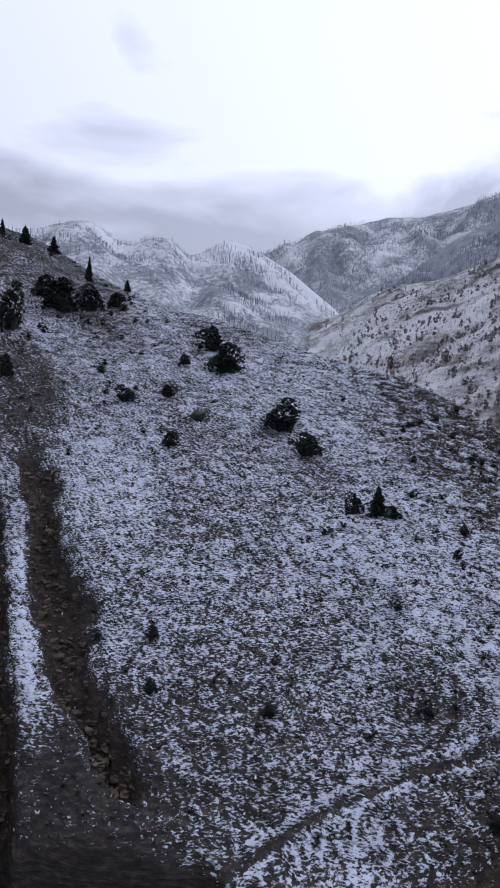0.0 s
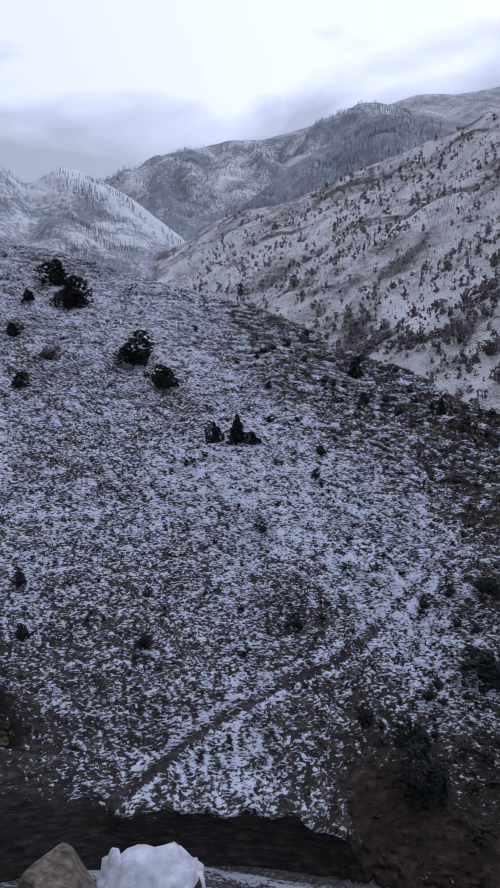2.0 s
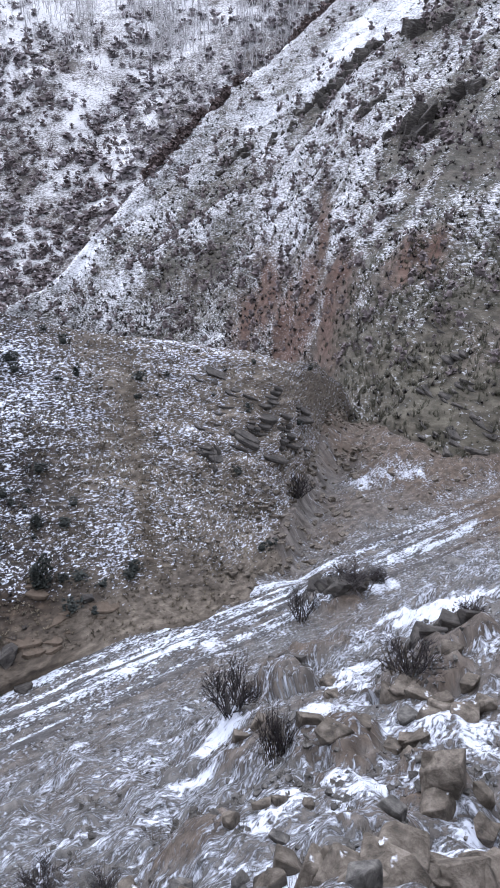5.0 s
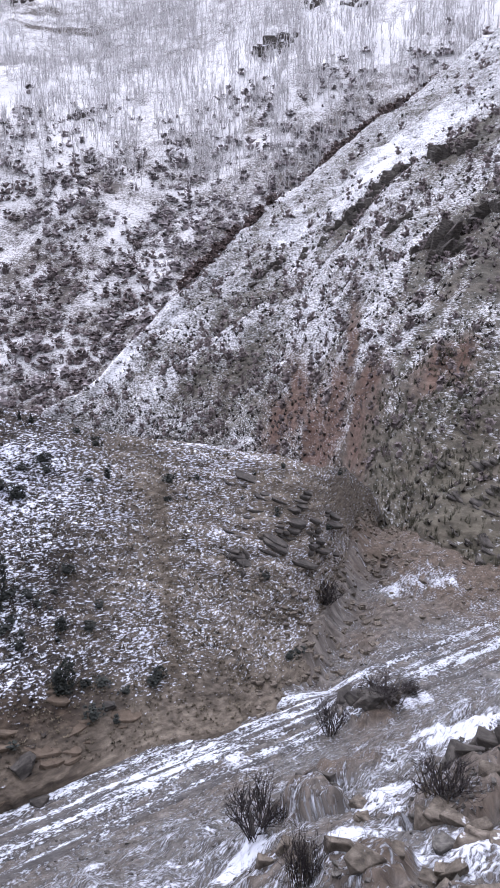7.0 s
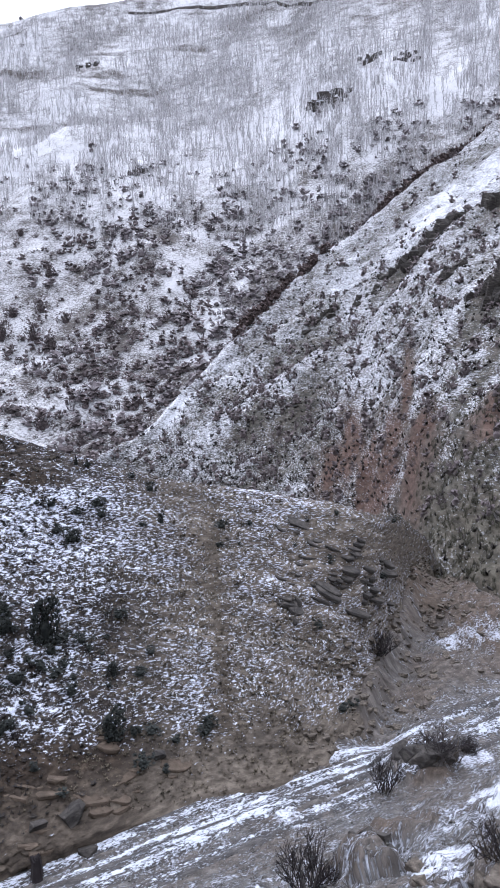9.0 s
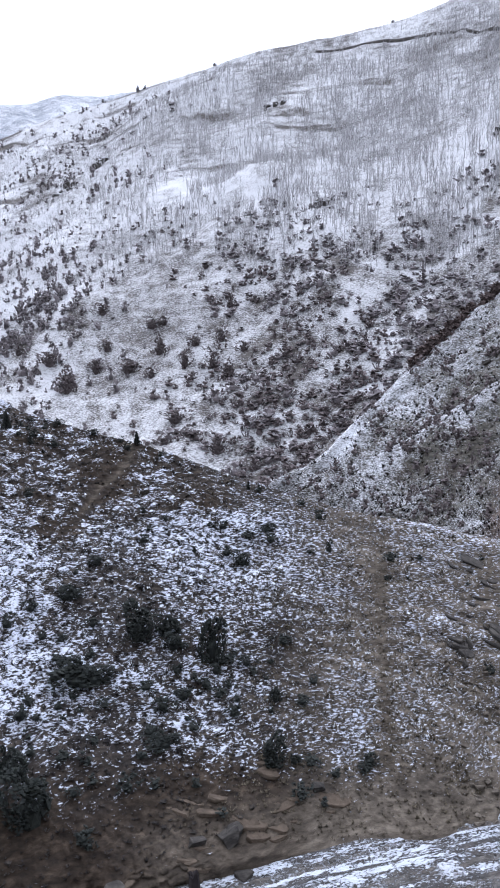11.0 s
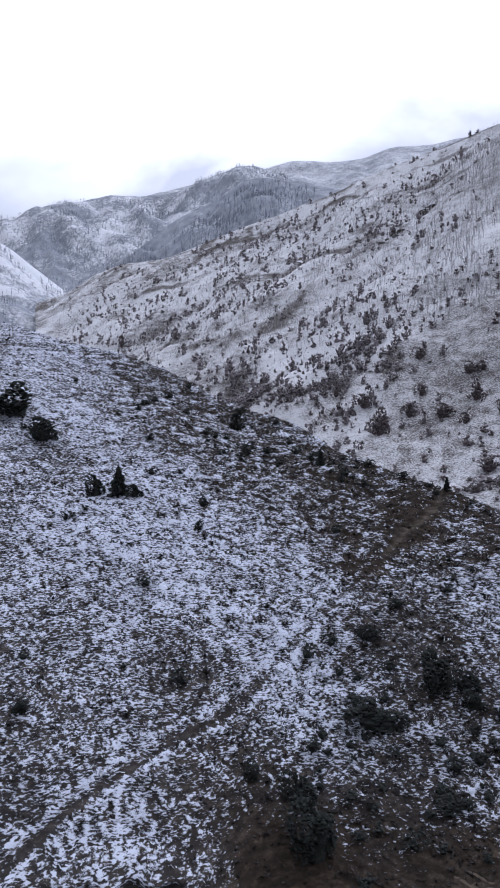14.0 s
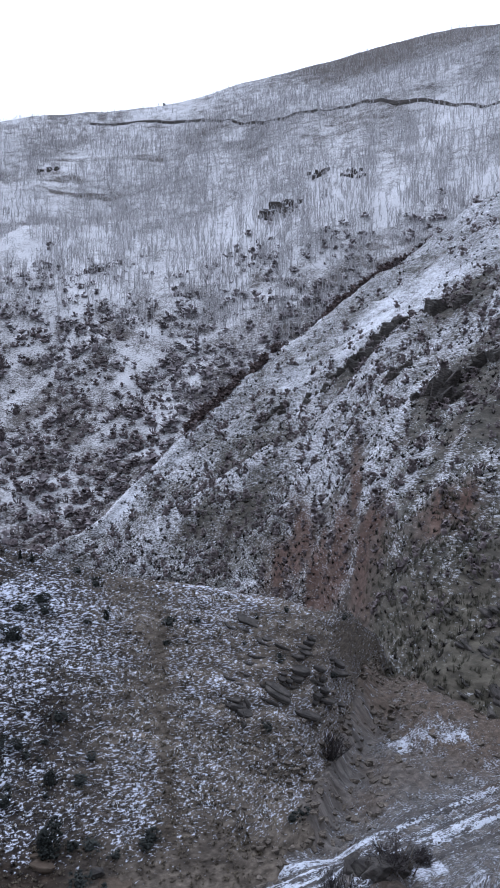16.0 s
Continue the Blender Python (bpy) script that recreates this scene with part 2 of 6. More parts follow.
def carve_ridge(b, v, x, y):
    rib = 1 - np.abs(rough(b / 2.6 + 1.2 * v, v * 2.2, 109, 3)) * 2
    return 13 * rib * smooth(0.15, 0.4, v) * smooth(1.0, 0.86, v)


near_hill = Slope(NEAR_FOOT, NEAR_CREST, 0.02, ((14, 0.9), (4, 0.40), (1.2, 0.16)), 1.6, 0.5, 3, carve_near)
far_slope = Slope(FAR_FOOT, FAR_CREST, -0.03, ((60, 9.0), (18, 3.0), (5, 0.8)), 0, 0.5, 11)
spur = Slope(SPUR_FOOT, SPUR_CREST, 0.0, ((30, 3.5), (9, 1.8), (2.5, 0.6)), 0, 0.6, 23, carve_spur)
ridge_b = Slope(B_FOOT, B_CREST, -0.05, ((140, 14.0), (40, 8.0), (12, 2.5)), 0, 0.6, 31, carve_ribs)
ridge_c = Slope(C_FOOT, C_CREST, 0.0, ((240, 45.0), (70, 22.0), (20, 7.0)), 0, 0.6, 41, carve_ridge)
ridge_d = Slope(D_FOOT, D_CREST, 0.0, ((160, 30.0), (40, 10.0), (12, 3.0)), 0, 0.6, 47, carve_ridge)
ridge_e = Slope(E_FOOT, E_CREST, 0.0, ((300, 70.0), (90, 24.0)), 0, 0.6, 53)

FALL = np.array([(-400, 130), (-120, 70), (-40, 38), (-12, 24), (-3, 17.4), (0.4, 16.4), (1.2, 15.6), (2.2, 13.6), (3.6, 11.0), (6, 8.7), (9, 6.7), (14, 3.2), (17.6, 0.5), (19.0, 0.05), (30, 0.0)])


STREAM_BED = [(64.6, 30), (66.4, 33), (67.6, 37), (68.7, 43), (69.2, 49), (68, 58)]
NOSE_FOOT = [(61, 27), (63.6, 30.4), (64.8, 33.6), (65.9, 37.4), (66.8, 41.2), (67.6, 45.4)]

HUMMOCKS = [(64.1, 18.2, 1.3, 0.6), (75.6, 14.3, 1.2, 0.55), (69, 11.3, 1.0, 0.42), (60.5, 12.7, 1.0, 0.38), (78.4, 16.2, 1.2, 0.5), (68.3, 27.6, 1.6, 0.5), (66.5, 21.5, 1.5, 0.35), (78.5, 10.2, 0.9, 0.4), (73.5, 8.2, 0.8, 0.35), (55, 9.2, 0.9, 0.3)]


def hummock(x, y):
    """Mounds of earth and rock on the near slope, in metres."""
    h = np.zeros(np.shape(x))
    for b, r, w, top in HUMMOCKS:
        cx, cy = plan(b, r)
        d = np.hypot(x - cx, y - cy) / w + 0.5 * rough(x / 0.5, y / 0.5, 63, 3)
        h = np.maximum(h, top * smooth(1.1, 0.3, d))
    return h


def ground_height(x, y):
    """The ground on the near side of the valley, the track's bench and the valley floor."""
    s, t, r = across(x, y), along(x, y), np.hypot(x, y)
    s_near = s + np.maximum(0.72 * r - s, 0) * smooth(16, 9, r) * smooth(-1, 1, s)
    z = np.interp(s_near, FALL[:, 0], FALL[:, 1])
    off = smooth(18.8, 16.6, s)
    z = z + off * (0.9 * rough(x / 3.1, y / 3.1, 61, 4, 0.55) + 0.36 * rough(x / 0.8, y / 0.8, 67, 3, 0.55)) * smooth(0.5, 4, r)
    z = z + off * 1.9 * blob(s, t, 15.0, -6.5, 2.6, 3.2)
    z = z + hummock(x, y)
    past = smooth(22.4, 25, s)
    z = z + past * smooth(23.5, 28, s) * (0.5 * rough(x / 4.0, y / 4.0, 71, 4) + 0.08 * rough(x / 0.8, y / 0.8, 73, 3))
    bearing = np.degrees(np.arctan2(x, y))
    z = z + past * 0.7 * smooth(33, 44, r) * smooth(52, 46, r) * smooth(57, 64, bearing)
    z = z - 22.0 * smooth(44, 105, r) * smooth(23, 40, s) * smooth(66, 59, bearing) - 4 * smooth(300, 4500, r)
    z = z - 0.7 * np.exp(-(off_line(x, y, STREAM_BED) / 1.2) ** 2)
    z = z - 6 * past * smooth(47, 54, r) * smooth(60, 65, bearing)
    z = z + past * 1.1 * np.exp(-off_line(x, y, NOSE_FOOT) / 1.8) * smooth(58, 62, bearing)
    bench = smooth(18.6, 19.2, s) * smooth(22.6, 22.2, s)
    z = z + bench * (0.05 * rough(x / 1.5, y / 1.5, 79, 3) - 0.09 * (blob(s, 0, 19.9, 0, 0.2, 9e9) + blob(s, 0, 21.4, 0, 0.2, 9e9)))
    return z

# ---------------------------------------------------------------- materials
def material(name, rough_value=0.9):
    m = bpy.data.materials.new(name)
    m.use_nodes = True
    n, l = m.node_tree.nodes, m.node_tree.links
    b = n["Principled BSDF"]
    b.inputs["Roughness"].default_value = rough_value
    b.inputs["Specular IOR Level"].default_value = 0.25
    return m, n, l, b


def noise_node(n, l, vec, scale, detail=4.0, roughness=0.55, distortion=0.0):
    t = n.new("ShaderNodeTexNoise")
    t.inputs["Scale"].default_value, t.inputs["Detail"].default_value = scale, detail
    t.inputs["Roughness"].default_value, t.inputs["Distortion"].default_value = roughness, distortion
    l.new(vec, t.inputs["Vector"])
    return t.outputs["Fac"]


def math_node(n, l, op, a, b=None, clamp=False):
    t = n.new("ShaderNodeMath")
    t.operation, t.use_clamp = op, clamp
    for i, v in enumerate((a, b)):
        if v is None:
            continue
        if isinstance(v, (int, float)):
            t.inputs[i].default_value = v
        else:
            l.new(v, t.inputs[i])
    return t.outputs[0]


def ramp_node(n, l, fac, stops):
    t = n.new("ShaderNodeValToRGB")
    r = t.color_ramp
    while len(r.elements) < len(stops):
        r.elements.new(0.5)
    for e, (p, c) in zip(r.elements, stops):
        e.position, e.color = p, (*c, 1)
    l.new(fac, t.inputs["Fac"])
    return t.outputs["Color"]


def mix_node(n, l, fac, a, b):
    t = n.new("ShaderNodeMix")
    t.data_type = "RGBA"
    for key, v in (("Factor", fac), ("A", a), ("B", b)):
        if isinstance(v, (int, float)):
            t.inputs[key].default_value = v
        elif isinstance(v, tuple):
            t.inputs[key].default_value = (*v, 1)
        else:
            l.new(v, t.inputs[key])
    return t.outputs["Result"]


def snowy_ground(name, soils, snow=(0.78, 0.80, 0.84), fine=0.25, patch=2.0, flat=1.0, edge=0.05, bump=0.5, reach=0.1, gain=0.42, pull=1.0, blend=(0.62, 0.28, 0.10), lie=0.0, level=0.0):
    """Soil and dead grass under broken snow. 'cover' on the mesh says how much snow lies; fine and patch are the sizes of its gaps in metres."""
    m, n, l, b = material(name, 0.92)
    co = n.new("ShaderNodeTexCoord").outputs["Object"]
    mp = n.new("ShaderNodeMapping")
    mp.inputs["Scale"].default_value = (level, level, flat) if level else (pull, 1, flat)
    l.new(co, mp.inputs["Vector"])
    v = mp.outputs["Vector"]
    if lie:  # the grain follows the contour lines: 'side' and 'rise' on the mesh are metres along and up the slope
        xyz = n.new("ShaderNodeCombineXYZ")
        for key, axis in (("side", "X"), ("rise", "Y")):
            a = n.new("ShaderNodeAttribute")
            a.attribute_name = key
            l.new(math_node(n, l, "MULTIPLY", a.outputs["Fac"], lie if axis == "X" else 1.0), xyz.inputs[axis])
        v = xyz.outputs["Vector"]
    at = n.new("ShaderNodeAttribute")
    at.attribute_name = "cover"
    n1 = noise_node(n, l, v, 1 / fine, 5.0, 0.62, 0.3)
    n2 = noise_node(n, l, v, 1 / patch, 3.0, 0.5)
    n3 = noise_node(n, l, v, 1 / (patch * 6), 2.0, 0.5)
    s = math_node(n, l, "ADD", math_node(n, l, "MULTIPLY", n1, blend[0]), math_node(n, l, "MULTIPLY", n2, blend[1]))
    s = math_node(n, l, "ADD", s, math_node(n, l, "MULTIPLY", n3, blend[2]))
    th = math_node(n, l, "SUBTRACT", 0.5 + gain * 0.5, math_node(n, l, "MULTIPLY", at.outputs["Fac"], gain))
    d = math_node(n, l, "DIVIDE", math_node(n, l, "SUBTRACT", s, th), edge)
    mask = math_node(n, l, "ADD", d, 0.5, clamp=True)
    soil_fac = noise_node(n, l, v, 1 / (fine * 3.1), 6.0, 0.65)
    soil_big = noise_node(n, l, v, 1 / (patch * 2.3), 3.0, 0.5, 0.5)
    soil = ramp_node(n, l, soil_fac, [(0.3, soils[0]), (0.5, soils[1]), (0.7, soils[2])])
    at2 = n.new("ShaderNodeAttribute")
    at2.attribute_name = "earth"
    e_fac = math_node(n, l, "ADD", at2.outputs["Fac"], math_node(n, l, "MULTIPLY", math_node(n, l, "SUBTRACT", soil_big, 0.5), 0.9), clamp=True)
    earth = ramp_node(n, l, soil_fac, [(0.3, soils[3]), (0.52, soils[4]), (0.72, soils[5])])
    soil = mix_node(n, l, e_fac, soil, earth)
    if len(soils) > 6:
        at3 = n.new("ShaderNodeAttribute")
        at3.attribute_name = "straw"
        soil = mix_node(n, l, at3.outputs["Fac"], soil, ramp_node(n, l, soil_fac, [(0.3, soils[6]), (0.5, soils[7]), (0.7, soils[8])]))
    sn = mix_node(n, l, noise_node(n, l, v, 1 / (fine * 0.8), 3.0), tuple(c * 0.86 for c in snow), snow)
    l.new(mix_node(n, l, mask, soil, sn), b.inputs["Base Color"])
    bp = n.new("ShaderNodeBump")
    bp.inputs["Strength"].default_value, bp.inputs["Distance"].default_value = bump, reach
    h = math_node(n, l, "ADD", math_node(n, l, "MULTIPLY", mask, 0.6), soil_fac)
    l.new(h, bp.inputs["Height"])
    l.new(bp.outputs["Normal"], b.inputs["Normal"])
    return m


def mottled(name, stops, scale=3.0, rough_value=0.9, bump=0.4, reach=0.03, random_tint=0.0, stretch=(1, 1, 1)):
    """One stuff in several tones, by a noise of that many cells a metre."""
    m, n, l, b = material(name, rough_value)
    co = n.new("ShaderNodeTexCoord").outputs["Object"]
    mp = n.new("ShaderNodeMapping")
    mp.inputs["Scale"].default_value = stretch
    l.new(co, mp.inputs["Vector"])
    f = noise_node(n, l, mp.outputs["Vector"], scale, 6.0, 0.62, 0.2)
    c = ramp_node(n, l, f, stops)
    if random_tint:
        g = n.new("ShaderNodeNewGeometry")
        k = math_node(n, l, "ADD", math_node(n, l, "MULTIPLY", g.outputs["Random Per Island"], random_tint), 1 - random_tint / 2)
        sc = n.new("ShaderNodeVectorMath")
        sc.operation = "SCALE"
        l.new(c, sc.inputs[0])
        l.new(k, sc.inputs["Scale"])
        c = sc.outputs["Vector"]
    l.new(c, b.inputs["Base Color"])
    bp = n.new("ShaderNodeBump")
    bp.inputs["Strength"].default_value, bp.inputs["Distance"].default_value = bump, reach
    l.new(f, bp.inputs["Height"])
    l.new(bp.outputs["Normal"], b.inputs["Normal"])
    return m


GRASS = [(0.014, 0.013, 0.014), (0.036, 0.032, 0.030), (0.092, 0.080, 0.068)]
EARTH = [(0.032, 0.024, 0.018), (0.098, 0.076, 0.058), (0.195, 0.155, 0.122)]
# the hill's bare brown earth, darkened to include the undercut bank's shade
SHADED_EARTH = [(0.011, 0.008, 0.006), (0.031, 0.022, 0.015), (0.078, 0.057, 0.039)]
STRAW = [(0.048, 0.040, 0.031), (0.110, 0.092, 0.072), (0.205, 0.175, 0.138)]
m_near = snowy_ground("snow_dusted_grass", GRASS + SHADED_EARTH + STRAW, snow=(0.68, 0.72, 0.825), fine=0.10, patch=0.8, edge=0.08, blend=(0.84, 0.11, 0.05), level=0.55, flat=2.3)
m_ground = snowy_ground("snow_dusted_scree", [(0.034, 0.033, 0.031), (0.108, 0.103, 0.097), (0.215, 0.204, 0.19)] + EARTH, snow=(0.64, 0.67, 0.74), fine=0.09, patch=0.5, edge=0.10, bump=1.0, reach=0.12, blend=(0.60, 0.30, 0.10), lie=0.65)
m_road = snowy_ground("rutted_snowy_track", [(0.038, 0.037, 0.038), (0.075, 0.073, 0.073), (0.130, 0.126, 0.122)] + EARTH, snow=(0.64, 0.68, 0.75), fine=0.06, patch=0.3, edge=0.06, bump=1.0, reach=0.09, pull=0.45)
m_far = snowy_ground("snow_covered_slope", [(0.075, 0.068, 0.064), (0.125, 0.114, 0.105), (0.20, 0.182, 0.166)] + EARTH, snow=(0.745, 0.75, 0.765), fine=0.6, patch=5.0, flat=2.4, edge=0.15, reach=0.5)
m_spur = snowy_ground("snow_covered_rocky_slope", [(0.034, 0.032, 0.028), (0.074, 0.070, 0.058), (0.145, 0.135, 0.11), (0.045, 0.028, 0.022), (0.100, 0.061, 0.046), (0.16, 0.108, 0.084), (0.032, 0.029, 0.021), (0.074, 0.066, 0.049), (0.14, 0.127, 0.096)], snow=(0.78, 0.80, 0.84), fine=0.36, patch=2.2, flat=3.0, edge=0.17, reach=0.3, blend=(0.72, 0.20, 0.08))
# distance haze is mixed into these soil tones, hence pale and bluish
m_ridge = snowy_ground("haze_toned_mountain", [(0.21, 0.232, 0.272), (0.30, 0.325, 0.366), (0.41, 0.432, 0.468)] + EARTH, snow=(0.80, 0.82, 0.86), fine=4.0, patch=26.0, flat=0.45, edge=0.14, reach=3.0)
m_tuft = mottled("dead_grass", [(0.3, (0.014, 0.013, 0.014)), (0.5, (0.034, 0.030, 0.028)), (0.72, (0.085, 0.073, 0.062))], 1.4, 0.9, 0.2, 0.02, 0.7)
m_straw = mottled("straw_grass", [(0.3, (0.05, 0.043, 0.032)), (0.5, (0.11, 0.092, 0.066)), (0.72, (0.21, 0.18, 0.13))], 1.4, 0.9, 0.2, 0.02, 0.8)
# grey bark with the far slope's haze painted in, so paler than m_bark
m_wood = mottled("haze_paled_bark", [(0.3, (0.42, 0.415, 0.42)), (0.6, (0.54, 0.53, 0.535)), (0.8, (0.66, 0.65, 0.655))], 0.4, 0.95, 0.2, 0.02, 0.7)
# bark of the far mountains' trees, blued and lightened in place of haze
m_farwood = mottled("haze_toned_woods", [(0.3, (0.19, 0.212, 0.25)), (0.6, (0.28, 0.304, 0.345)), (0.8, (0.38, 0.404, 0.445))], 0.1, 0.95, 0.2, 0.02, 0.6)
m_snowcap = mottled("clinging_snow", [(0.3, (0.66, 0.68, 0.73)), (0.7, (0.80, 0.82, 0.86))], 5.0, 0.85, 0.3, 0.02)
m_needle = mottled("dark_juniper_needles", [(0.3, (0.010, 0.012, 0.012)), (0.5, (0.022, 0.026, 0.023)), (0.75, (0.052, 0.056, 0.046))], 6.0, 0.8, 0.2, 0.02, 0.6)
m_bark = mottled("grey_bark", [(0.3, (0.045, 0.040, 0.036)), (0.6, (0.11, 0.10, 0.09)), (0.8, (0.20, 0.185, 0.17))], 3.0, 0.95, 0.5, 0.02, 0.5)
m_twig = mottled("bare_twigs", [(0.3, (0.090, 0.074, 0.074)), (0.6, (0.185, 0.158, 0.157)), (0.8, (0.27, 0.237, 0.232))], 0.9, 0.95, 0.2, 0.02, 0.6)
m_stick = mottled("dark_twigs", [(0.3, (0.018, 0.015, 0.016)), (0.6, (0.038, 0.032, 0.032)), (0.8, (0.075, 0.062, 0.058))], 2.0, 0.95, 0.2, 0.02, 0.6)
# brown twigs lifted to purple-grey, the haze over the far slope as colour
m_brush = mottled("haze_paled_brush", [(0.3, (0.15, 0.134, 0.138)), (0.6, (0.245, 0.222, 0.228)), (0.8, (0.35, 0.322, 0.33))], 0.5, 0.95, 0.2, 0.02, 0.8)
m_rust = mottled("red_brown_brush", [(0.3, (0.070, 0.052, 0.048)), (0.6, (0.125, 0.096, 0.090)), (0.8, (0.20, 0.158, 0.148))], 0.5, 0.95, 0.2, 0.02, 0.8)
m_green = mottled("dull_green_brush", [(0.3, (0.060, 0.058, 0.042)), (0.55, (0.115, 0.110, 0.082)), (0.8, (0.19, 0.18, 0.14))], 0.8, 0.95, 0.2, 0.02, 0.8)
m_rock = mottled("weathered_grey_rock", [(0.34, (0.030, 0.028, 0.026)), (0.5, (0.080, 0.075, 0.068)), (0.70, (0.165, 0.155, 0.138))], 5.5, 0.9, 0.9, 0.08, 0.4)
m_rock_brown = mottled("brown_rock", [(0.32, (0.042, 0.036, 0.029)), (0.5, (0.112, 0.095, 0.076)), (0.70, (0.21, 0.182, 0.15))], 5.0, 0.92, 0.9, 0.08, 0.3)
m_rock_dark = mottled("dark_bedded_rock", [(0.30, (0.020, 0.019, 0.018)), (0.5, (0.052, 0.047, 0.042)), (0.72, (0.115, 0.104, 0.091))], 2.0, 0.92, 0.9, 0.1, 0.4, (1, 1, 3))
m_rock_damp = mottled("damp_brown_rock", [(0.28, (0.036, 0.027, 0.020)), (0.5, (0.092, 0.071, 0.052)), (0.75, (0.175, 0.138, 0.104))], 1.2, 0.9, 0.9, 0.15, 0.4)
m_rock_snowy = mottled("dark_rock_under_thin_snow", [(0.28, (0.030, 0.028, 0.028)), (0.5, (0.075, 0.068, 0.062)), (0.75, (0.15, 0.135, 0.12))], 0.6, 0.92, 0.9, 0.2, 0.3, (1, 1, 3))


def lay_snow(m, scale, low, high):
    """Snow on the upward faces of a rock, broken by a noise of that many cells a metre."""
    n, l = m.node_tree.nodes, m.node_tree.links
    b = n["Principled BSDF"]
    old = b.inputs["Base Color"].links[0].from_socket
    up = n.new("ShaderNodeSeparateXYZ")
    l.new(n.new("ShaderNodeNewGeometry").outputs["True Normal"], up.inputs["Vector"])
    f = noise_node(n, l, n.new("ShaderNodeTexCoord").outputs["Object"], scale, 4.0, 0.6)
    k = math_node(n, l, "ADD", up.outputs["Z"], math_node(n, l, "MULTIPLY", math_node(n, l, "SUBTRACT", f, 0.5), 1.6))
    k = math_node(n, l, "DIVIDE", math_node(n, l, "SUBTRACT", k, low), high - low, clamp=True)
    l.new(mix_node(n, l, k, old, (0.70, 0.73, 0.79)), b.inputs["Base Color"])


lay_snow(m_rock_snowy, 0.7, 0.72, 0.95)
m_dry = mottled("dry_stalks", [(0.3, (0.05, 0.042, 0.032)), (0.55, (0.12, 0.10, 0.075)), (0.8, (0.28, 0.24, 0.18))], 2.0, 0.9, 0.2, 0.01, 0.8)
m_snow = mottled("lying_snow", [(0.35, (0.42, 0.44, 0.50)), (0.55, (0.60, 0.62, 0.68)), (0.7, (0.72, 0.74, 0.80))], 3.0, 0.8, 0.4, 0.05)


# ---------------------------------------------------------------- mesh helpers
def mesh_from(name, verts, faces, mats, slots=None, flat=False):
    """A mesh from arrays; all faces have the same number of corners."""
    me = bpy.data.meshes.new(name)
    verts, faces = np.asarray(verts, np.float32), np.asarray(faces, np.int32)
    k = faces.shape[1]
    me.vertices.add(len(verts))
    me.vertices.foreach_set("co", verts.ravel())
    me.loops.add(faces.size)
    me.loops.foreach_set("vertex_index", faces.ravel())
    me.polygons.add(len(faces))
    me.polygons.foreach_set("loop_start", np.arange(0, faces.size, k, dtype=np.int32))
    me.polygons.foreach_set("loop_total", np.full(len(faces), k, np.int32))
    for mt in mats:
        me.materials.append(mt)
    if slots is not None:
        me.polygons.foreach_set("material_index", np.asarray(slots, np.int32))
    me.polygons.foreach_set("use_smooth", np.full(len(faces), not flat))
    me.update(calc_edges=True)
    return me


def grid_faces(nu, nv):
    i = np.arange(nu * nv).reshape(nu, nv)
    return np.stack([i[:-1, :-1], i[1:, :-1], i[1:, 1:], i[:-1, 1:]], -1).reshape(-1, 4)


def sheet(name, x, y, z, mat, label, **attrs):
    """A piece of land as a grid of points, with its attributes."""
    nu, nv = x.shape
    me = mesh_from(name, np.stack([x, y, z], -1).reshape(-1, 3), grid_faces(nu, nv)[:, ::-1], [mat])
    for key, val in attrs.items():
        a = me.attributes.new(key, "FLOAT", "POINT")
        a.data.foreach_set("value", np.ascontiguousarray(val, np.float32).ravel())
    return tagged(new(name, me), label, "ground" if name == "ground" else "hillside", kind="structure")


def strew(name, shapes, x, y, z, size, turn, mats, pick=None, tilt=None, flat=True, squash=None):
    """Many copies of small shapes joined into one mesh. shapes: (verts, faces, slots); faces of one corner count."""
    rng = np.random.default_rng(len(x) + 5)
    pick = rng.integers(0, len(shapes), len(x)) if pick is None else pick
    vs, fs, ss, base = [], [], [], 0
    for k, (v, f, s) in enumerate(shapes):
        sel = np.nonzero(pick == k)[0]
        if not len(sel):
            continue
        v, f = np.asarray(v, float), np.asarray(f)
        c, sn = np.cos(turn[sel])[:, None], np.sin(turn[sel])[:, None]
        q = size[sel][:, None]
        h = q if squash is None else q * squash[sel][:, None]
        px, py, pz = (v[None, :, 0] * c - v[None, :, 1] * sn) * q, (v[None, :, 0] * sn + v[None, :, 1] * c) * q, v[None, :, 2] * h
        if tilt is not None:
            pz = pz + px * tilt[0][sel][:, None] + py * tilt[1][sel][:, None]
        vs.append(np.stack([px + x[sel][:, None], py + y[sel][:, None], pz + z[sel][:, None]], -1).reshape(-1, 3))
        fs.append((f[None] + (np.arange(len(sel)) * len(v))[:, None, None] + base).reshape(-1, f.shape[1]))
        ss.append(np.tile(np.asarray(s), len(sel)))
        base += len(sel) * len(v)
    return mesh_from(name, np.concatenate(vs), np.concatenate(fs), mats, np.concatenate(ss), flat)

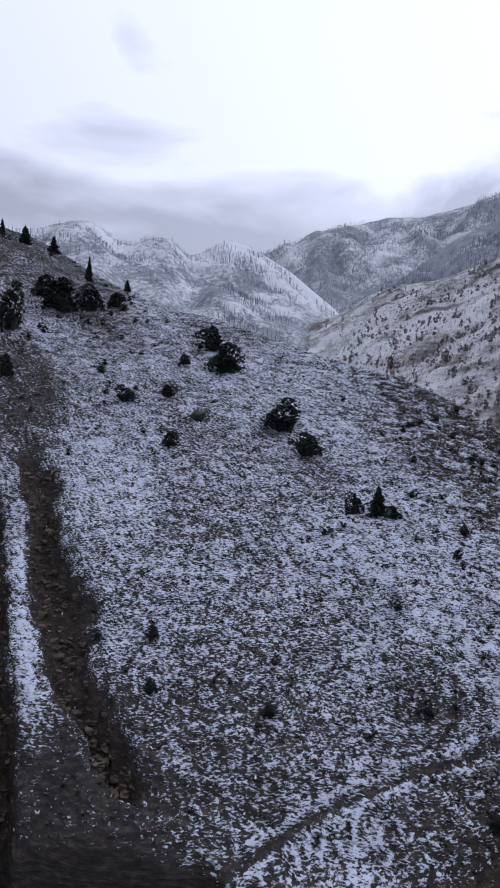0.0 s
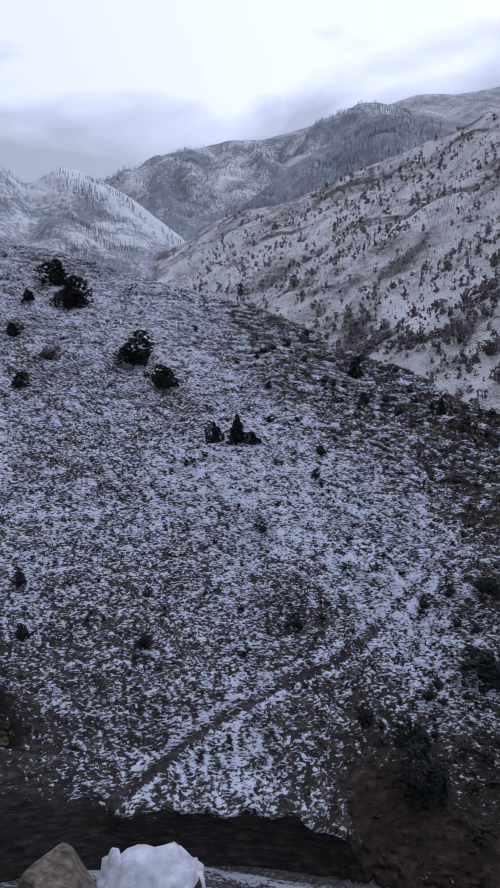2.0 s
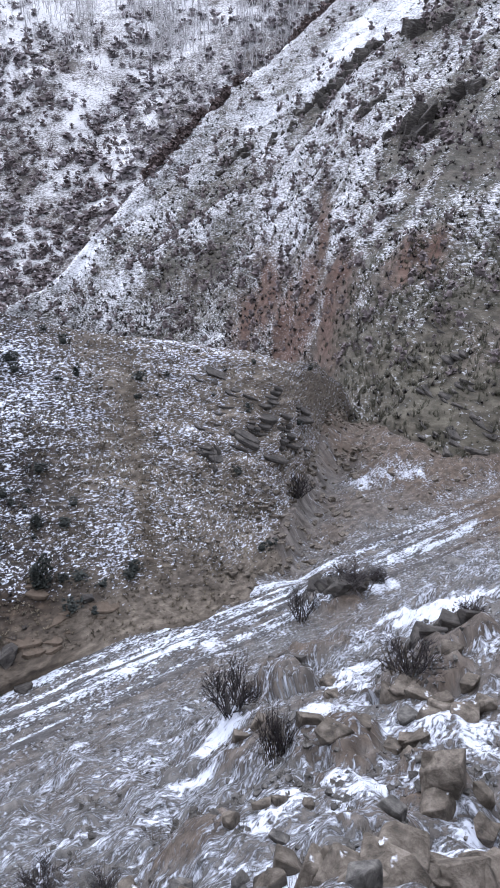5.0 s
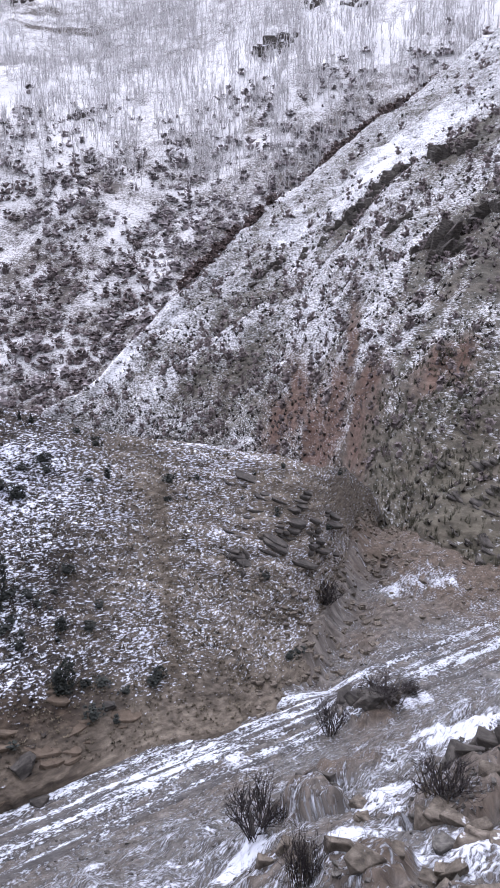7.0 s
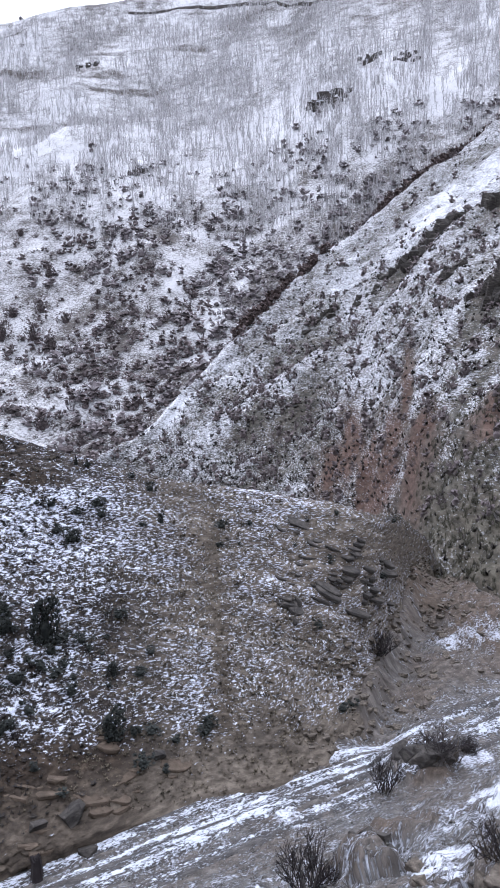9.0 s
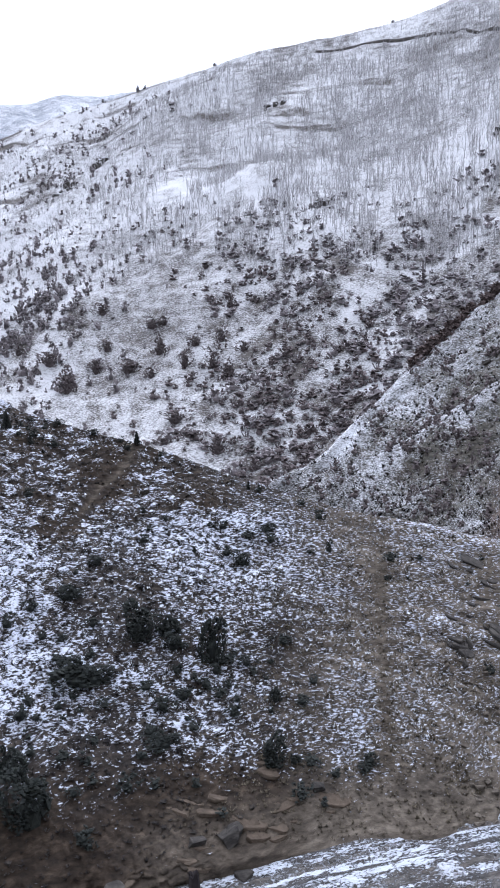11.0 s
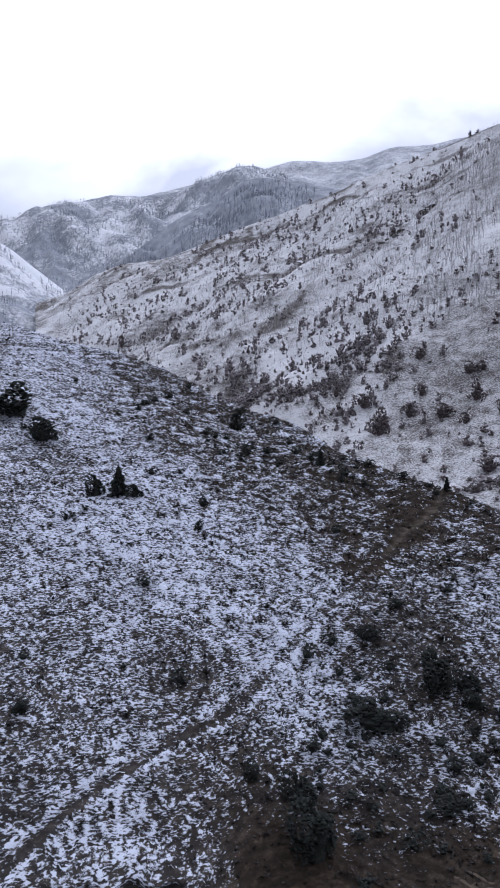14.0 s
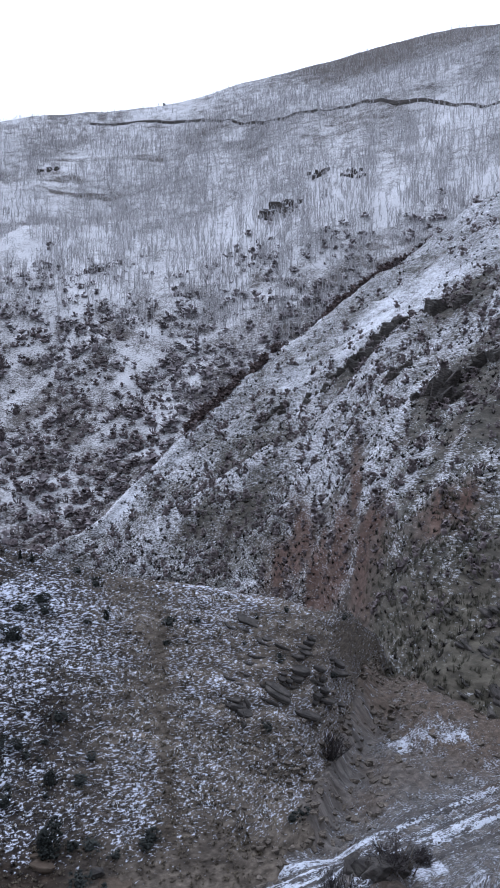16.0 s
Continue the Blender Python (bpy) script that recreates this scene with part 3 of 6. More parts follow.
# ---------------------------------------------------------------- where things stand: bearing, distance, then width and height or reach
SPRUCES = [(9.62, 43.5, 1.41, 1.79), (-16.44, 91.2, 1.89, 2.26), (-14.51, 90.9, 1.77, 2.03), (-12.04, 84.3, 1.07, 2.86), (-9.32, 83.6, 1.07, 1.31), (24.55, 48, 0.76, 1.25), (33.71, 46.6, 0.54, 0.88), (41.93, 42.8, 0.29, 0.61), (42.73, 42.7, 0.29, 0.54), (-17.99, 95, 1.04, 1.95)]
NEAR_STONES = [(-3.9, 55.7, 1.71, 1.22), (29.96, 22.4, 1.03, 0.81), (33, 22.5, 0.74, 0.56), (41.05, 23.1, 1.17, 0.51), (37.26, 23.8, 0.9, 0.47), (39.95, 24, 1.34, 0.77), (30.5, 22.6, 1.06, 0.7), (30.08, 22.3, 1.25, 0.78), (40.4, 24.2, 1.21, 0.6), (47.23, 26.4, 0.89, 0.53)]
CLEARINGS = [(36.4, 302, 1.5, 16), (37.6, 320, 1.4, 14), (41.7, 282, 1.6, 22), (45.0, 336, 1.2, 24), (50.0, 217, 3.0, 5), (59.1, 226, 1.3, 9), (36, 240, 4.4, 20), (31.2, 204, 4.0, 15), (48.1, 197, 1.6, 4), (52, 242, 0.6, 28), (46.2, 363, 2.0, 13), (39.2, 255, 0.9, 26), (11, 590, 3.5, 40), (63.2, 227, 1.3, 6), (68.4, 268, 0.9, 46), (68.8, 330, 4.6, 7), (64, 314, 2.5, 18), (26.6, 397, 1.6, 12), (54, 395, 3.7, 9), (42, 205, 2.0, 6)]
MEADOW = [(36, 236, 4.6, 26), (33.5, 205, 5.5, 24), (37.5, 190, 3.2, 14)]
THICKETS = [(27.2, 261, 1.5, 12), (25.3, 249, 1.6, 10), (22.6, 252, 1.8, 7), (29.7, 244, 0.9, 8), (18.4, 300, 1.4, 10), (19.6, 266, 1.5, 6), (12.4, 440, 1.8, 16), (14.2, 390, 1.4, 12), (9.5, 500, 1.2, 14), (16.0, 360, 1.2, 9), (21.5, 345, 1.6, 9)]
FAR_ROCKS = [(60.6, 265, 11, 3.6), (59.8, 266, 7, 2.2), (63.4, 281, 7, 3.2), (65.9, 278, 7, 2.2), (47.3, 256, 6.4, 2.2), (61.6, 268, 8, 1.8), (44.2, 352, 8, 2.4), (31.6, 372, 12, 2.6), (29.5, 368, 10, 2.0)]
FAR_LINE = [(47, 405.7), (50.25, 396.9), (53.9, 386.5), (57.5, 360.4), (60.8, 341.9), (64.8, 348.2), (68.8, 332.6), (71.1, 329.6), (75.8, 312.2), (82, 306.5)]
SPUR_ROCKS = [(67.3, 141, 9.0, 2.6), (65.6, 144, 5.0, 1.8), (72.5, 125, 6.0, 3.4), (72.1, 93, 4.4, 4.6), (73.6, 96, 3.6, 2.6), (69.4, 141, 5.0, 2.4), (63.5, 140, 4.0, 1.5), (75.6, 97, 4.0, 2.7), (60.2, 139, 5.0, 1.3), (69.2, 106, 3.4, 1.6)]
BARE_BANK = [(22.5, 24.4, 3.6, 1.3), (28.5, 23.6, 3.0, 0.9), (36.5, 24.8, 3.2, 1.5), (42.5, 24.6, 3.6, 1.2)]
SPUR_RED = [(61.6, 88, 2.2, 9), (64.6, 78, 2.0, 9), (67.4, 69, 1.3, 9), (66.5, 88, 0.5, 10), (73, 66, 2.4, 4.5)]
SPUR_CLEAR = [(68.7, 164, 2.0, 13), (71.5, 172, 1.8, 9), (62.2, 155, 1.6, 6), (49.4, 129, 2.2, 3)]
SPUR_DARK = [(58.5, 130, 2.4, 7), (58.5, 107, 2.8, 5), (55.5, 112, 2.0, 5), (65.6, 140, 1.6, 6), (61.5, 122, 1.2, 5), (73.5, 130, 2.0, 12), (74, 92, 2.4, 12)]
BARE_SHRUBS = [(59.36, 15.5, 1.42, 1.64), (65.6, 25.7, 1.03, 1.78), (64.84, 35, 1.72, 1.43), (71.83, 29.2, 0.88, 0.58), (71.74, 29.1, 0.93, 0.61)]
REEDS = [(63.62, 11.6, 0.98, 1.42), (75.14, 14.2, 1.49, 0.75), (69.57, 27.8, 2.35, 0.85), (79.69, 16.6, 0.82, 0.55), (40.17, 9.5, 0.83, 0.56), (46.06, 8.7, 0.61, 0.44), (61.45, 17.7, 0.97, 0.58)]
FG_ROCKS = [(75.63, 11.2, 0.57, 0.49), (75.72, 12.5, 0.89, 0.56), (78.39, 15.1, 0.82, 0.59), (80.29, 14, 0.71, 0.48), (72.89, 5.7, 0.63, 0.63), (79.45, 6.4, 0.56, 0.37), (82.79, 10, 0.54, 0.81), (53.51, 7.3, 0.67, 0.52), (48.29, 8.5, 0.69, 0.52), (59.41, 8.8, 0.44, 0.53), (64.01, 8, 0.48, 0.4), (69.04, 11.3, 0.53, 0.32), (79.03, 10.6, 0.58, 0.39), (60.03, 6.7, 0.48, 0.48), (68.12, 17.6, 0.72, 0.38), (82.98, 6.9, 0.46, 0.39), (74.48, 8.4, 0.73, 0.57), (66.68, 9, 0.35, 0.26), (81.94, 13.1, 0.67, 0.56)]
SNOW_PATCHES = [(58.6, 15.1, 0.8), (45.2, 19.2, 0.5), (35.9, 18.6, 0.5), (66.9, 12.9, 0.5), (70.3, 9.8, 0.8), (74.7, 10.1, 0.8), (78.5, 12, 0.8), (64.1, 8.9, 0.5), (69.7, 17.5, 0.9), (69.4, 12.6, 0.6), (76.6, 12.2, 0.8), (73.3, 23, 0.9), (72.1, 27.9, 0.7), (59.8, 14.7, 0.7), (58, 14.6, 0.6), (70.2, 38.4, 1.5), (59.4, 14.6, 0.7), (69.3, 13.1, 0.8), (71, 18.2, 0.9), (70.2, 15, 0.7), (73, 10, 0.75), (74.5, 10.2, 0.6), (77.6, 11.8, 0.7), (65, 9.4, 0.5), (64.7, 6.5, 0.4), (79.5, 9.4, 0.5), (82.3, 9.1, 0.5), (81.2, 7.3, 0.4), (78.5, 20.7, 1.4), (72.8, 28.5, 0.9), (81.4, 12.1, 0.7), (66.8, 12.1, 0.5), (62.3, 8.5, 0.4), (75.5, 21.6, 1.2), (71.6, 39, 1.6), (73.3, 39.9, 1.6), (58, 23.9, 1), (57, 13.8, 0.5), (55, 12.6, 0.5)]
SLABS = [(77.79, 42.3, 3.52, 1.6), (78.38, 44, 2.95, 1.18), (76.75, 45.4, 2.36, 1.01), (77.61, 47, 2.75, 1.03), (71.64, 41.9, 1.66, 0.66), (74.62, 40.8, 1.9, 0.63), (74.82, 47.1, 2.46, 0.91), (76.95, 51.4, 2.98, 1.12), (73.33, 51.8, 2.29, 0.92), (75.48, 55.5, 2.79, 0.96), (77.34, 56.4, 2.39, 1.04), (73.02, 43.9, 2.02, 0.67), (75.56, 43.4, 2.63, 0.86)]
NOSE_LEDGES = [(57.9, 35.3, 1.65, 0.33), (61.46, 36.4, 1.98, 0.51), (63.45, 37.4, 1.28, 0.46), (60.13, 35, 1.64, 0.44), (62.39, 35, 1.65, 0.5), (58.33, 33.5, 0.32, 0.79), (64.15, 36.8, 1.43, 0.4), (59.68, 36.7, 1.71, 0.34), (56.76, 34.1, 1.34, 0.32), (64.97, 39.2, 1.2, 0.42), (62.33, 37.9, 1.46, 0.29), (58.21, 38.5, 1.72, 0.29), (60.36, 37.7, 1.69, 0.28)]
JUNIPERS_LEFT = [(-3.04, 68, 2.47, 2.17), (-1.73, 63.4, 1.94, 1.2), (-5.07, 64.5, 1.21, 0.93), (-9.31, 57.8, 1.58, 0.92), (-6.24, 59.1, 1.37, 0.94), (-5.92, 51.5, 1.2, 0.83), (-13.85, 74.4, 3.97, 3.14), (-17.29, 67.5, 2.15, 3.27), (-17.62, 59, 1.39, 1.64), (-11.88, 76.5, 2.71, 2.17), (-6.73, 34.2, 0.66, 0.61), (-6.82, 31, 0.56, 0.56), (2.26, 29.8, 0.58, 0.45), (-15.23, 77.1, 2.15, 1.61), (-10.09, 78.5, 2.01, 1.45), (2.49, 54.5, 2.89, 1.74), (4.33, 51.5, 1.7, 1.48), (7.98, 43.9, 1.03, 1.03), (10.79, 43.3, 0.83, 0.7), (15.83, 42.7, 0.57, 0.47)]
JUNIPERS_RIGHT = [(38.93, 31.4, 1.0, 2.0), (15.49, 40.6, 0.42, 0.45), (2.05, 29.8, 0.46, 0.36), (19.61, 27.2, 0.69, 0.56), (23.22, 26.8, 1.1, 1.18), (24.51, 25.1, 1.52, 1.72), (28.41, 34.6, 0.82, 0.56), (28.01, 30.8, 1.21, 0.7), (29.82, 30.3, 1.28, 0.69), (18.33, 53.9, 1.09, 1.33), (-2.12, 63.6, 2.44, 2.61), (33.32, 32.1, 1.3, 1.35), (35.4, 32.5, 0.98, 0.93), (36.03, 31.8, 0.82, 0.63), (28.49, 30.4, 1.67, 0.81), (36.59, 29.5, 0.77, 0.36), (34.92, 27.4, 1.02, 0.42), (43.52, 27, 0.94, 1.07), (43.3, 39.4, 0.77, 0.44), (41.29, 37.2, 0.9, 0.56), (28.27, 34.4, 0.7, 0.55), (30.4, 36.4, 0.69, 0.42), (43.86, 29.8, 0.46, 0.6), (48.03, 38, 0.34, 0.57)]
FAR_SHRUBS_LOW = [(31.61, 241.2, 4.04, 4.38), (35.11, 227.4, 4.84, 3.55), (36, 226.3, 2.58, 3.54), (35.62, 215.9, 3.7, 6.17), (37.4, 206.7, 2.98, 6.55), (38.21, 212.7, 3.97, 3.67), (39.46, 203.1, 3.23, 5.29), (40.67, 197.3, 3.44, 5.16), (41.77, 204.8, 2.97, 3.56), (33.35, 214.4, 5.19, 4.27), (34.94, 206.3, 2.96, 3.84), (28.96, 213.9, 4.2, 7.49), (36.62, 186, 5.41, 4.6), (37.6, 177.9, 3.64, 3.12)]
FAR_SHRUBS_HIGH = [(39.65, 172.6, 4.58, 5.09), (35.72, 175.8, 3.07, 2.56), (31.85, 227.5, 3.21, 4.17), (30.98, 221.1, 2.49, 3.74), (40.14, 210.9, 2.74, 4.56), (40.84, 221.3, 2.85, 3.8), (39.1, 241.6, 2.74, 2.74), (29.02, 218.5, 4.72, 7.24), (33.38, 215.6, 4.57, 3.35), (31, 222.9, 4.13, 2.86), (27.75, 229.4, 4.96, 4.96), (13.9, 388.7, 3.34, 6.68), (10.03, 443.8, 3.79, 9.47), (25.69, 239.9, 2.43, 4.16)]
LONE_TREES = [(34.64, 451.4, 3.79, 7.59), (40.02, 431.9, 4.77, 3.57), (29.63, 477.7, 3.36, 3.36), (52.25, 409.3, 4.05, 3.47), (34.68, 449.8, 3, 5.41)]
BANK_SLABS = [(36.17, 24.9, 2.13, 0.77), (39.72, 24.3, 2.27, 0.94), (42.3, 26.6, 1.83, 0.81), (37.95, 23.3, 2.37, 0.91), (32.58, 23.9, 1.5, 0.75), (45.33, 25.5, 1.75, 0.78), (37.24, 23.1, 2.11, 0.77), (42.96, 24.2, 1.81, 0.73), (47.67, 25.7, 1.69, 0.76), (41.25, 24, 2.21, 0.8), (45.66, 25.3, 1.92, 0.77), (49.56, 26.3, 1.56, 0.67), (31.35, 22.6, 1.61, 0.72), (38.68, 24.9, 1.98, 0.79), (44.1, 24.9, 1.8, 0.8)]


def near_any(b, r, rows):
    """How close to one of the places (bearing, distance, half width in degrees, half depth in metres), 0 to 1."""
    k = np.zeros(np.shape(b))
    for rb, rr, wb, wr in rows:
        k = np.maximum(k, np.exp(-(((b - rb) / wb) ** 2 + ((r - rr) / wr) ** 2) ** 1.5))
    return np.clip(k * (1 + 0.9 * rough(b * 1.3, r / (0.04 * np.mean(r) + 0.5), 199, 3)), 0, 1)


# ---------------------------------------------------------------- land
def brown_heath(b, v):
    """The strip of brown heather under the hill's crest and down its shoulder, 0 to 1."""
    low = np.interp(b, (4, 9, 13, 17, 22, 28, 34, 40), (0.82, 0.72, 0.62, 0.60, 0.56, 0.55, 0.66, 0.80)) + 0.07 * rough(b / 4, v * 7, 421, 3)
    return smooth(-0.05, 0.07, v - low) * smooth(4, 10, b) * smooth(43, 37, b)


def scrub(b, v):
    """The dark scrub lower on the shoulder, 0 to 1."""
    return smooth(21, 29, b + 5 * rough(b / 5, v * 6, 423, 3)) * smooth(52, 43, b) * smooth(0.66, 0.5, v)


def tussock_rows(b, v):
    """Rows of tussocks along the contour lines, about -1 to 1."""
    s, q = np.radians(b) * 40, near_hill.climb(b, v)
    w = 0.7 * rough(s / 2.6, q / 2.0, 431, 2)
    small = rough(s / 0.32 + w, q / 0.19 + 0.15 * s + w, 433, 2, 0.6)
    large = rough(s / 0.42 + w, q / 0.24 + 0.10 * s, 437, 3, 0.65)
    k = np.clip(brown_heath(b, v) + 0.4 * scrub(b, v), 0, 1)
    return small * (1 - 0.4 * k) + large * (0.15 + 0.75 * k)


def tussocks(b, v, x, y):
    k = brown_heath(b, v)
    bare = smooth(0.02, 0.04, v) * (1 - smooth(0.2, 0.7, wash(b, v)))
    return (0.08 + 0.10 * k + 0.04 * scrub(b, v)) * (0.5 + 0.5 * smooth(46, 34, b)) * tussock_rows(b, v) * bare * smooth(66, 58, b) + 0.16 * rough(x / 0.9, y / 0.9, 435, 3, 0.6) * smooth(52, 60, b) * bare


def near_cover(b, v, x, y):
    c = 0.50 + 0.10 * rough(x / 6, y / 6, 201, 3)
    c = c + 0.03 - 0.12 * smooth(0.58, 0.82, v) * smooth(7, 16, b) - 0.04 * smooth(0.42, 0.25, v) * smooth(22, 12, b) + 0.05 * smooth(0.45, 0.75, v) * smooth(-9, -4, b) * smooth(26, 16, b)
    c = c - 0.05 * smooth(22, 36, b) + 0.06 * smooth(33, 38, b) * smooth(54, 48, b) * smooth(0.08, 0.2, v) - 0.05 * smooth(46, 56, b) * smooth(0.95, 0.6, v)
    c = c - 0.16 * smooth(53, 60, b) * smooth(1.0, 0.85, v)
    c = c - 0.17 * smooth(0.24, 0.08, v) * smooth(14, 24, b) - 0.10 * smooth(0.12, 0.04, v) * smooth(12, 20, b) - 0.11 * smooth(24, 32, b) * smooth(54, 44, b) * smooth(0.95, 0.55, v) + 0.03 * smooth(2, 6, b) * smooth(20, 14, b) * smooth(0.25, 0.4, v)
    c = c - 0.16 * smooth(-7, -11, b) * smooth(0.6, 0.8, v) - 0.25 * smooth(-12.5, -15.5, b) * smooth(0.30, 0.36, v) * smooth(0.62, 0.5, v)
    c = c - 1.2 * smooth(0.022, 0.012, v) * smooth(46, 30, b)
    c = c - 0.75 * smooth(0.12, 0.85, wash(b, v) + 0.25 * rough(x / 0.9, y / 0.9, 203, 3)) + 0.28 * np.exp(-((b - np.interp(v, (0.08, 0.14, 0.24), (-15.5, -15.9, -16.3))) / 0.8) ** 2) * smooth(0.28, 0.22, v) * smooth(0.07, 0.10, v) - 0.04 * smooth(-9.5, -12, b) * smooth(0.1, 0.2, v) - 0.05 * smooth(-9, -11, b) * smooth(0.12, 0.06, v) 
    c = c - 0.12 * smooth(40, 47, b) * smooth(60, 54, b) * smooth(0.92, 0.75, v) - 0.07 * smooth(0.20, 0.08, v) * smooth(10, 2, b) - 0.07 * smooth(0.34, 0.24, v) * smooth(10, 15, b) * smooth(25, 21, b) + 0.05 * smooth(20, 25, b) * smooth(40, 34, b) * smooth(0.5, 0.3, v)
    c = c - 0.08 * smooth(14, 4, b) + 0.12 * smooth(-5, -9, b) * smooth(0.22, 0.35, v) - 0.12 * smooth(0.14, 0.05, v) * smooth(-2, -8, b)
    c = c + (0.03 + 0.04 * smooth(50, 55, b)) * smooth(42, 46, b) * smooth(68, 64, b) * smooth(0.1, 0.25, v) * smooth(0.95, 0.8, v)
    c = c - 0.07 * smooth(50, 54, b) * smooth(64, 60, b) * smooth(0.65, 0.45, v)
    path = off_line(x, y, FOOTPATH)
    c = c - (0.16 + 0.08 * smooth(22, 14, b) + 0.5 * smooth(29, 30.5, b)) * np.exp(-(path / (0.15 + 0.2 * smooth(29, 30.5, b))) ** 2) + 0.14 * np.exp(-((path - 0.42) / 0.18) ** 2) * smooth(28, 24, b)
    c = c - 0.16 * np.exp(-(off_line(x, y, WORN_STRIP) / 0.35) ** 2)
    r = np.hypot(x, y)
    c = c + 0.05 * smooth(-10, -4, b) * smooth(64, 56, b) - 0.30 * near_any(b, r, ((31.0, 44.0, 1.7, 2.2), (38.5, 41.2, 2.0, 0.7), (27.7, 39.3, 1.6, 1.0))) - 0.16 * blob(b, r, 51.0, 36.0, 2.6, 4.5)
    c = c + (0.28 + 0.22 * brown_heath(b, v)) * tussock_rows(b, v) * (0.25 + 0.75 * smooth(50, 38, b)) * smooth(62, 50, b) - 0.20 * smooth(0.80, 0.92, v) * smooth(34, 39, b) * smooth(54, 49, b) + 0.07 * smooth(0.45, 0.30, v) * smooth(0.08, 0.15, v) * smooth(24, 28, b) * smooth(40, 36, b) - 0.05 * smooth(0.6, 0.72, v) * smooth(22, 27, b) * smooth(40, 34, b) - 0.06 * smooth(42, 47, b) * smooth(60, 54, b) * smooth(0.6, 0.4, v) - 0.11 * brown_heath(b, v) - 0.10 * scrub(b, v) - 0.13 * smooth(0.42, 0.15, v) * smooth(8, 14, b) * smooth(36, 30, b) - 0.07 * smooth(0.3, 0.5, v) * smooth(30, 22, b) - 0.5 * near_any(b, np.hypot(x, y), BARE_BANK)
    return np.clip(c, -0.8, 1.3)


def near_earth(b, v, x, y):
    r = np.hypot(x, y)
    e = 0.15 + 0.15 * smooth(26, 44, b) + 0.75 * smooth(0.24, 0.08, v) * smooth(56, 40, b) * smooth(12, 22, b) + 0.6 * wash(b, v)
    e = e + 0.9 * near_any(b, r, ((31.0, 44.0, 1.7, 2.2), (38.5, 41.2, 2.0, 0.7), (27.7, 39.3, 1.6, 1.0))) + 0.5 * blob(b, r, 51.0, 36.0, 2.6, 4.5)
    e = e + 0.9 * near_any(b, r, BARE_BANK) + 0.8 * np.exp(-(off_line(x, y, WORN_STRIP) / 0.5) ** 2) + 0.55 * brown_heath(b, v) + 0.15 * scrub(b, v)
    return np.clip(e, 0, 1)


def near_straw(b, v, x, y):
    trod = 0.6 * np.exp(-(off_line(x, y, FOOTPATH) / 0.2) ** 2) * smooth(29, 30.5, b)
    return np.clip(trod + 0.5 * smooth(30, 36, b) * smooth(0.14, 0.05, v) + smooth(43, 51, b) * (0.75 + 0.4 * rough(x / 3, y / 3, 207, 2) + 0.3 * smooth(56, 61, b)), 0, 1)


def far_ledges(b, v):
    """Bands of low rock ledges and broken ground across the upper slope, 0 to 1."""
    s, q = np.radians(b) * 300, far_slope.climb(b, v)
    return np.clip(2.6 * rough(s / 34, q / 7.0 + 0.5 * rough(s / 20, q / 20, 447, 2), 449, 3) - 0.75, 0, 1) * smooth(0.5, 0.6, v) * smooth(62, 50, b)


def far_cover(b, v, x, y):
    r = np.hypot(x, y)
    c = 0.53 + 0.12 * smooth(38, 26, b) + 0.15 * smooth(0.35, 0.5, v) * smooth(26, 36, b) + 0.34 * rough(x / 6, y / 6, 229, 3) * smooth(0.5, 0.36, v) * smooth(36, 42, b) + 0.22 * rough(x / 30, y / 30, 221, 3) + (0.10 + 0.20 * smooth(32, 24, b)) * rough(x / 11, y / 11, 223, 3) - 0.03 * near_any(b, r, CLEARINGS) - 0.30 * near_any(b, r, THICKETS)
    m = near_any(b, r, MEADOW)
    c = c * (1 - 0.9 * m) + 0.9 * m * 0.45 - 0.45 * far_ledges(b, v)
    c = c - 0.12 * smooth(38, 44, b) * smooth(0.36, 0.1, v) + 0.25 * rough(b * 3.0, v * 40, 227, 3) * smooth(0.86, 0.93, v) * smooth(56, 48, b)
    c = c - 0.10 * smooth(0.5, 0.6, v) * smooth(34, 40, b) - 0.15 * smooth(0.82, 0.94, v) * smooth(27, 16, b)
    return c - 0.42 * smooth(56, 66, b) * smooth(0.88, 0.95, v)


def spur_cover(b, v, x, y):
    r = np.hypot(x, y)
    c = 0.40 - 0.03 * smooth(63, 67, b) * smooth(0.6, 0.4, v) + 0.06 * smooth(0.12, 0.45, v) + 0.18 * rough(x / 7, y / 7, 231, 4) + 0.05 * rough(v * 11, b / 9, 233, 3) + 0.16 * near_any(b, r, SPUR_CLEAR) - 0.24 * near_any(b, r, SPUR_DARK) - 0.04 * smooth(62, 58, b) * smooth(0.8, 0.5, v) - 0.02
    c = c - 0.30 * near_any(b, r, SPUR_RED) + 0.10 * np.exp(-((v - 0.985) / 0.015) ** 2) * smooth(66, 58, b)
    up = v / 0.015
    c = c + 0.34 * rough((up - b) / 1.5, (up + b) / 9, 237, 3, 0.6) * smooth(63, 67, b) * smooth(0.5, 0.3, v) * smooth(0.02, 0.09, v)  # beds that climb along the gully's side
    return c - 0.04 * smooth(65, 71, b) * smooth(0.5, 0.1, v) - 0.12 * smooth(0.16, 0.06, v) - 0.12 * smooth(70, 74, b) * smooth(0.08, 0.03, v)


def spur_earth(b, v, x, y):
    return np.clip(0.05 + 0.9 * near_any(b, np.hypot(x, y), SPUR_RED) + 0.25 * smooth(0.10, 0.03, v), 0, 1)


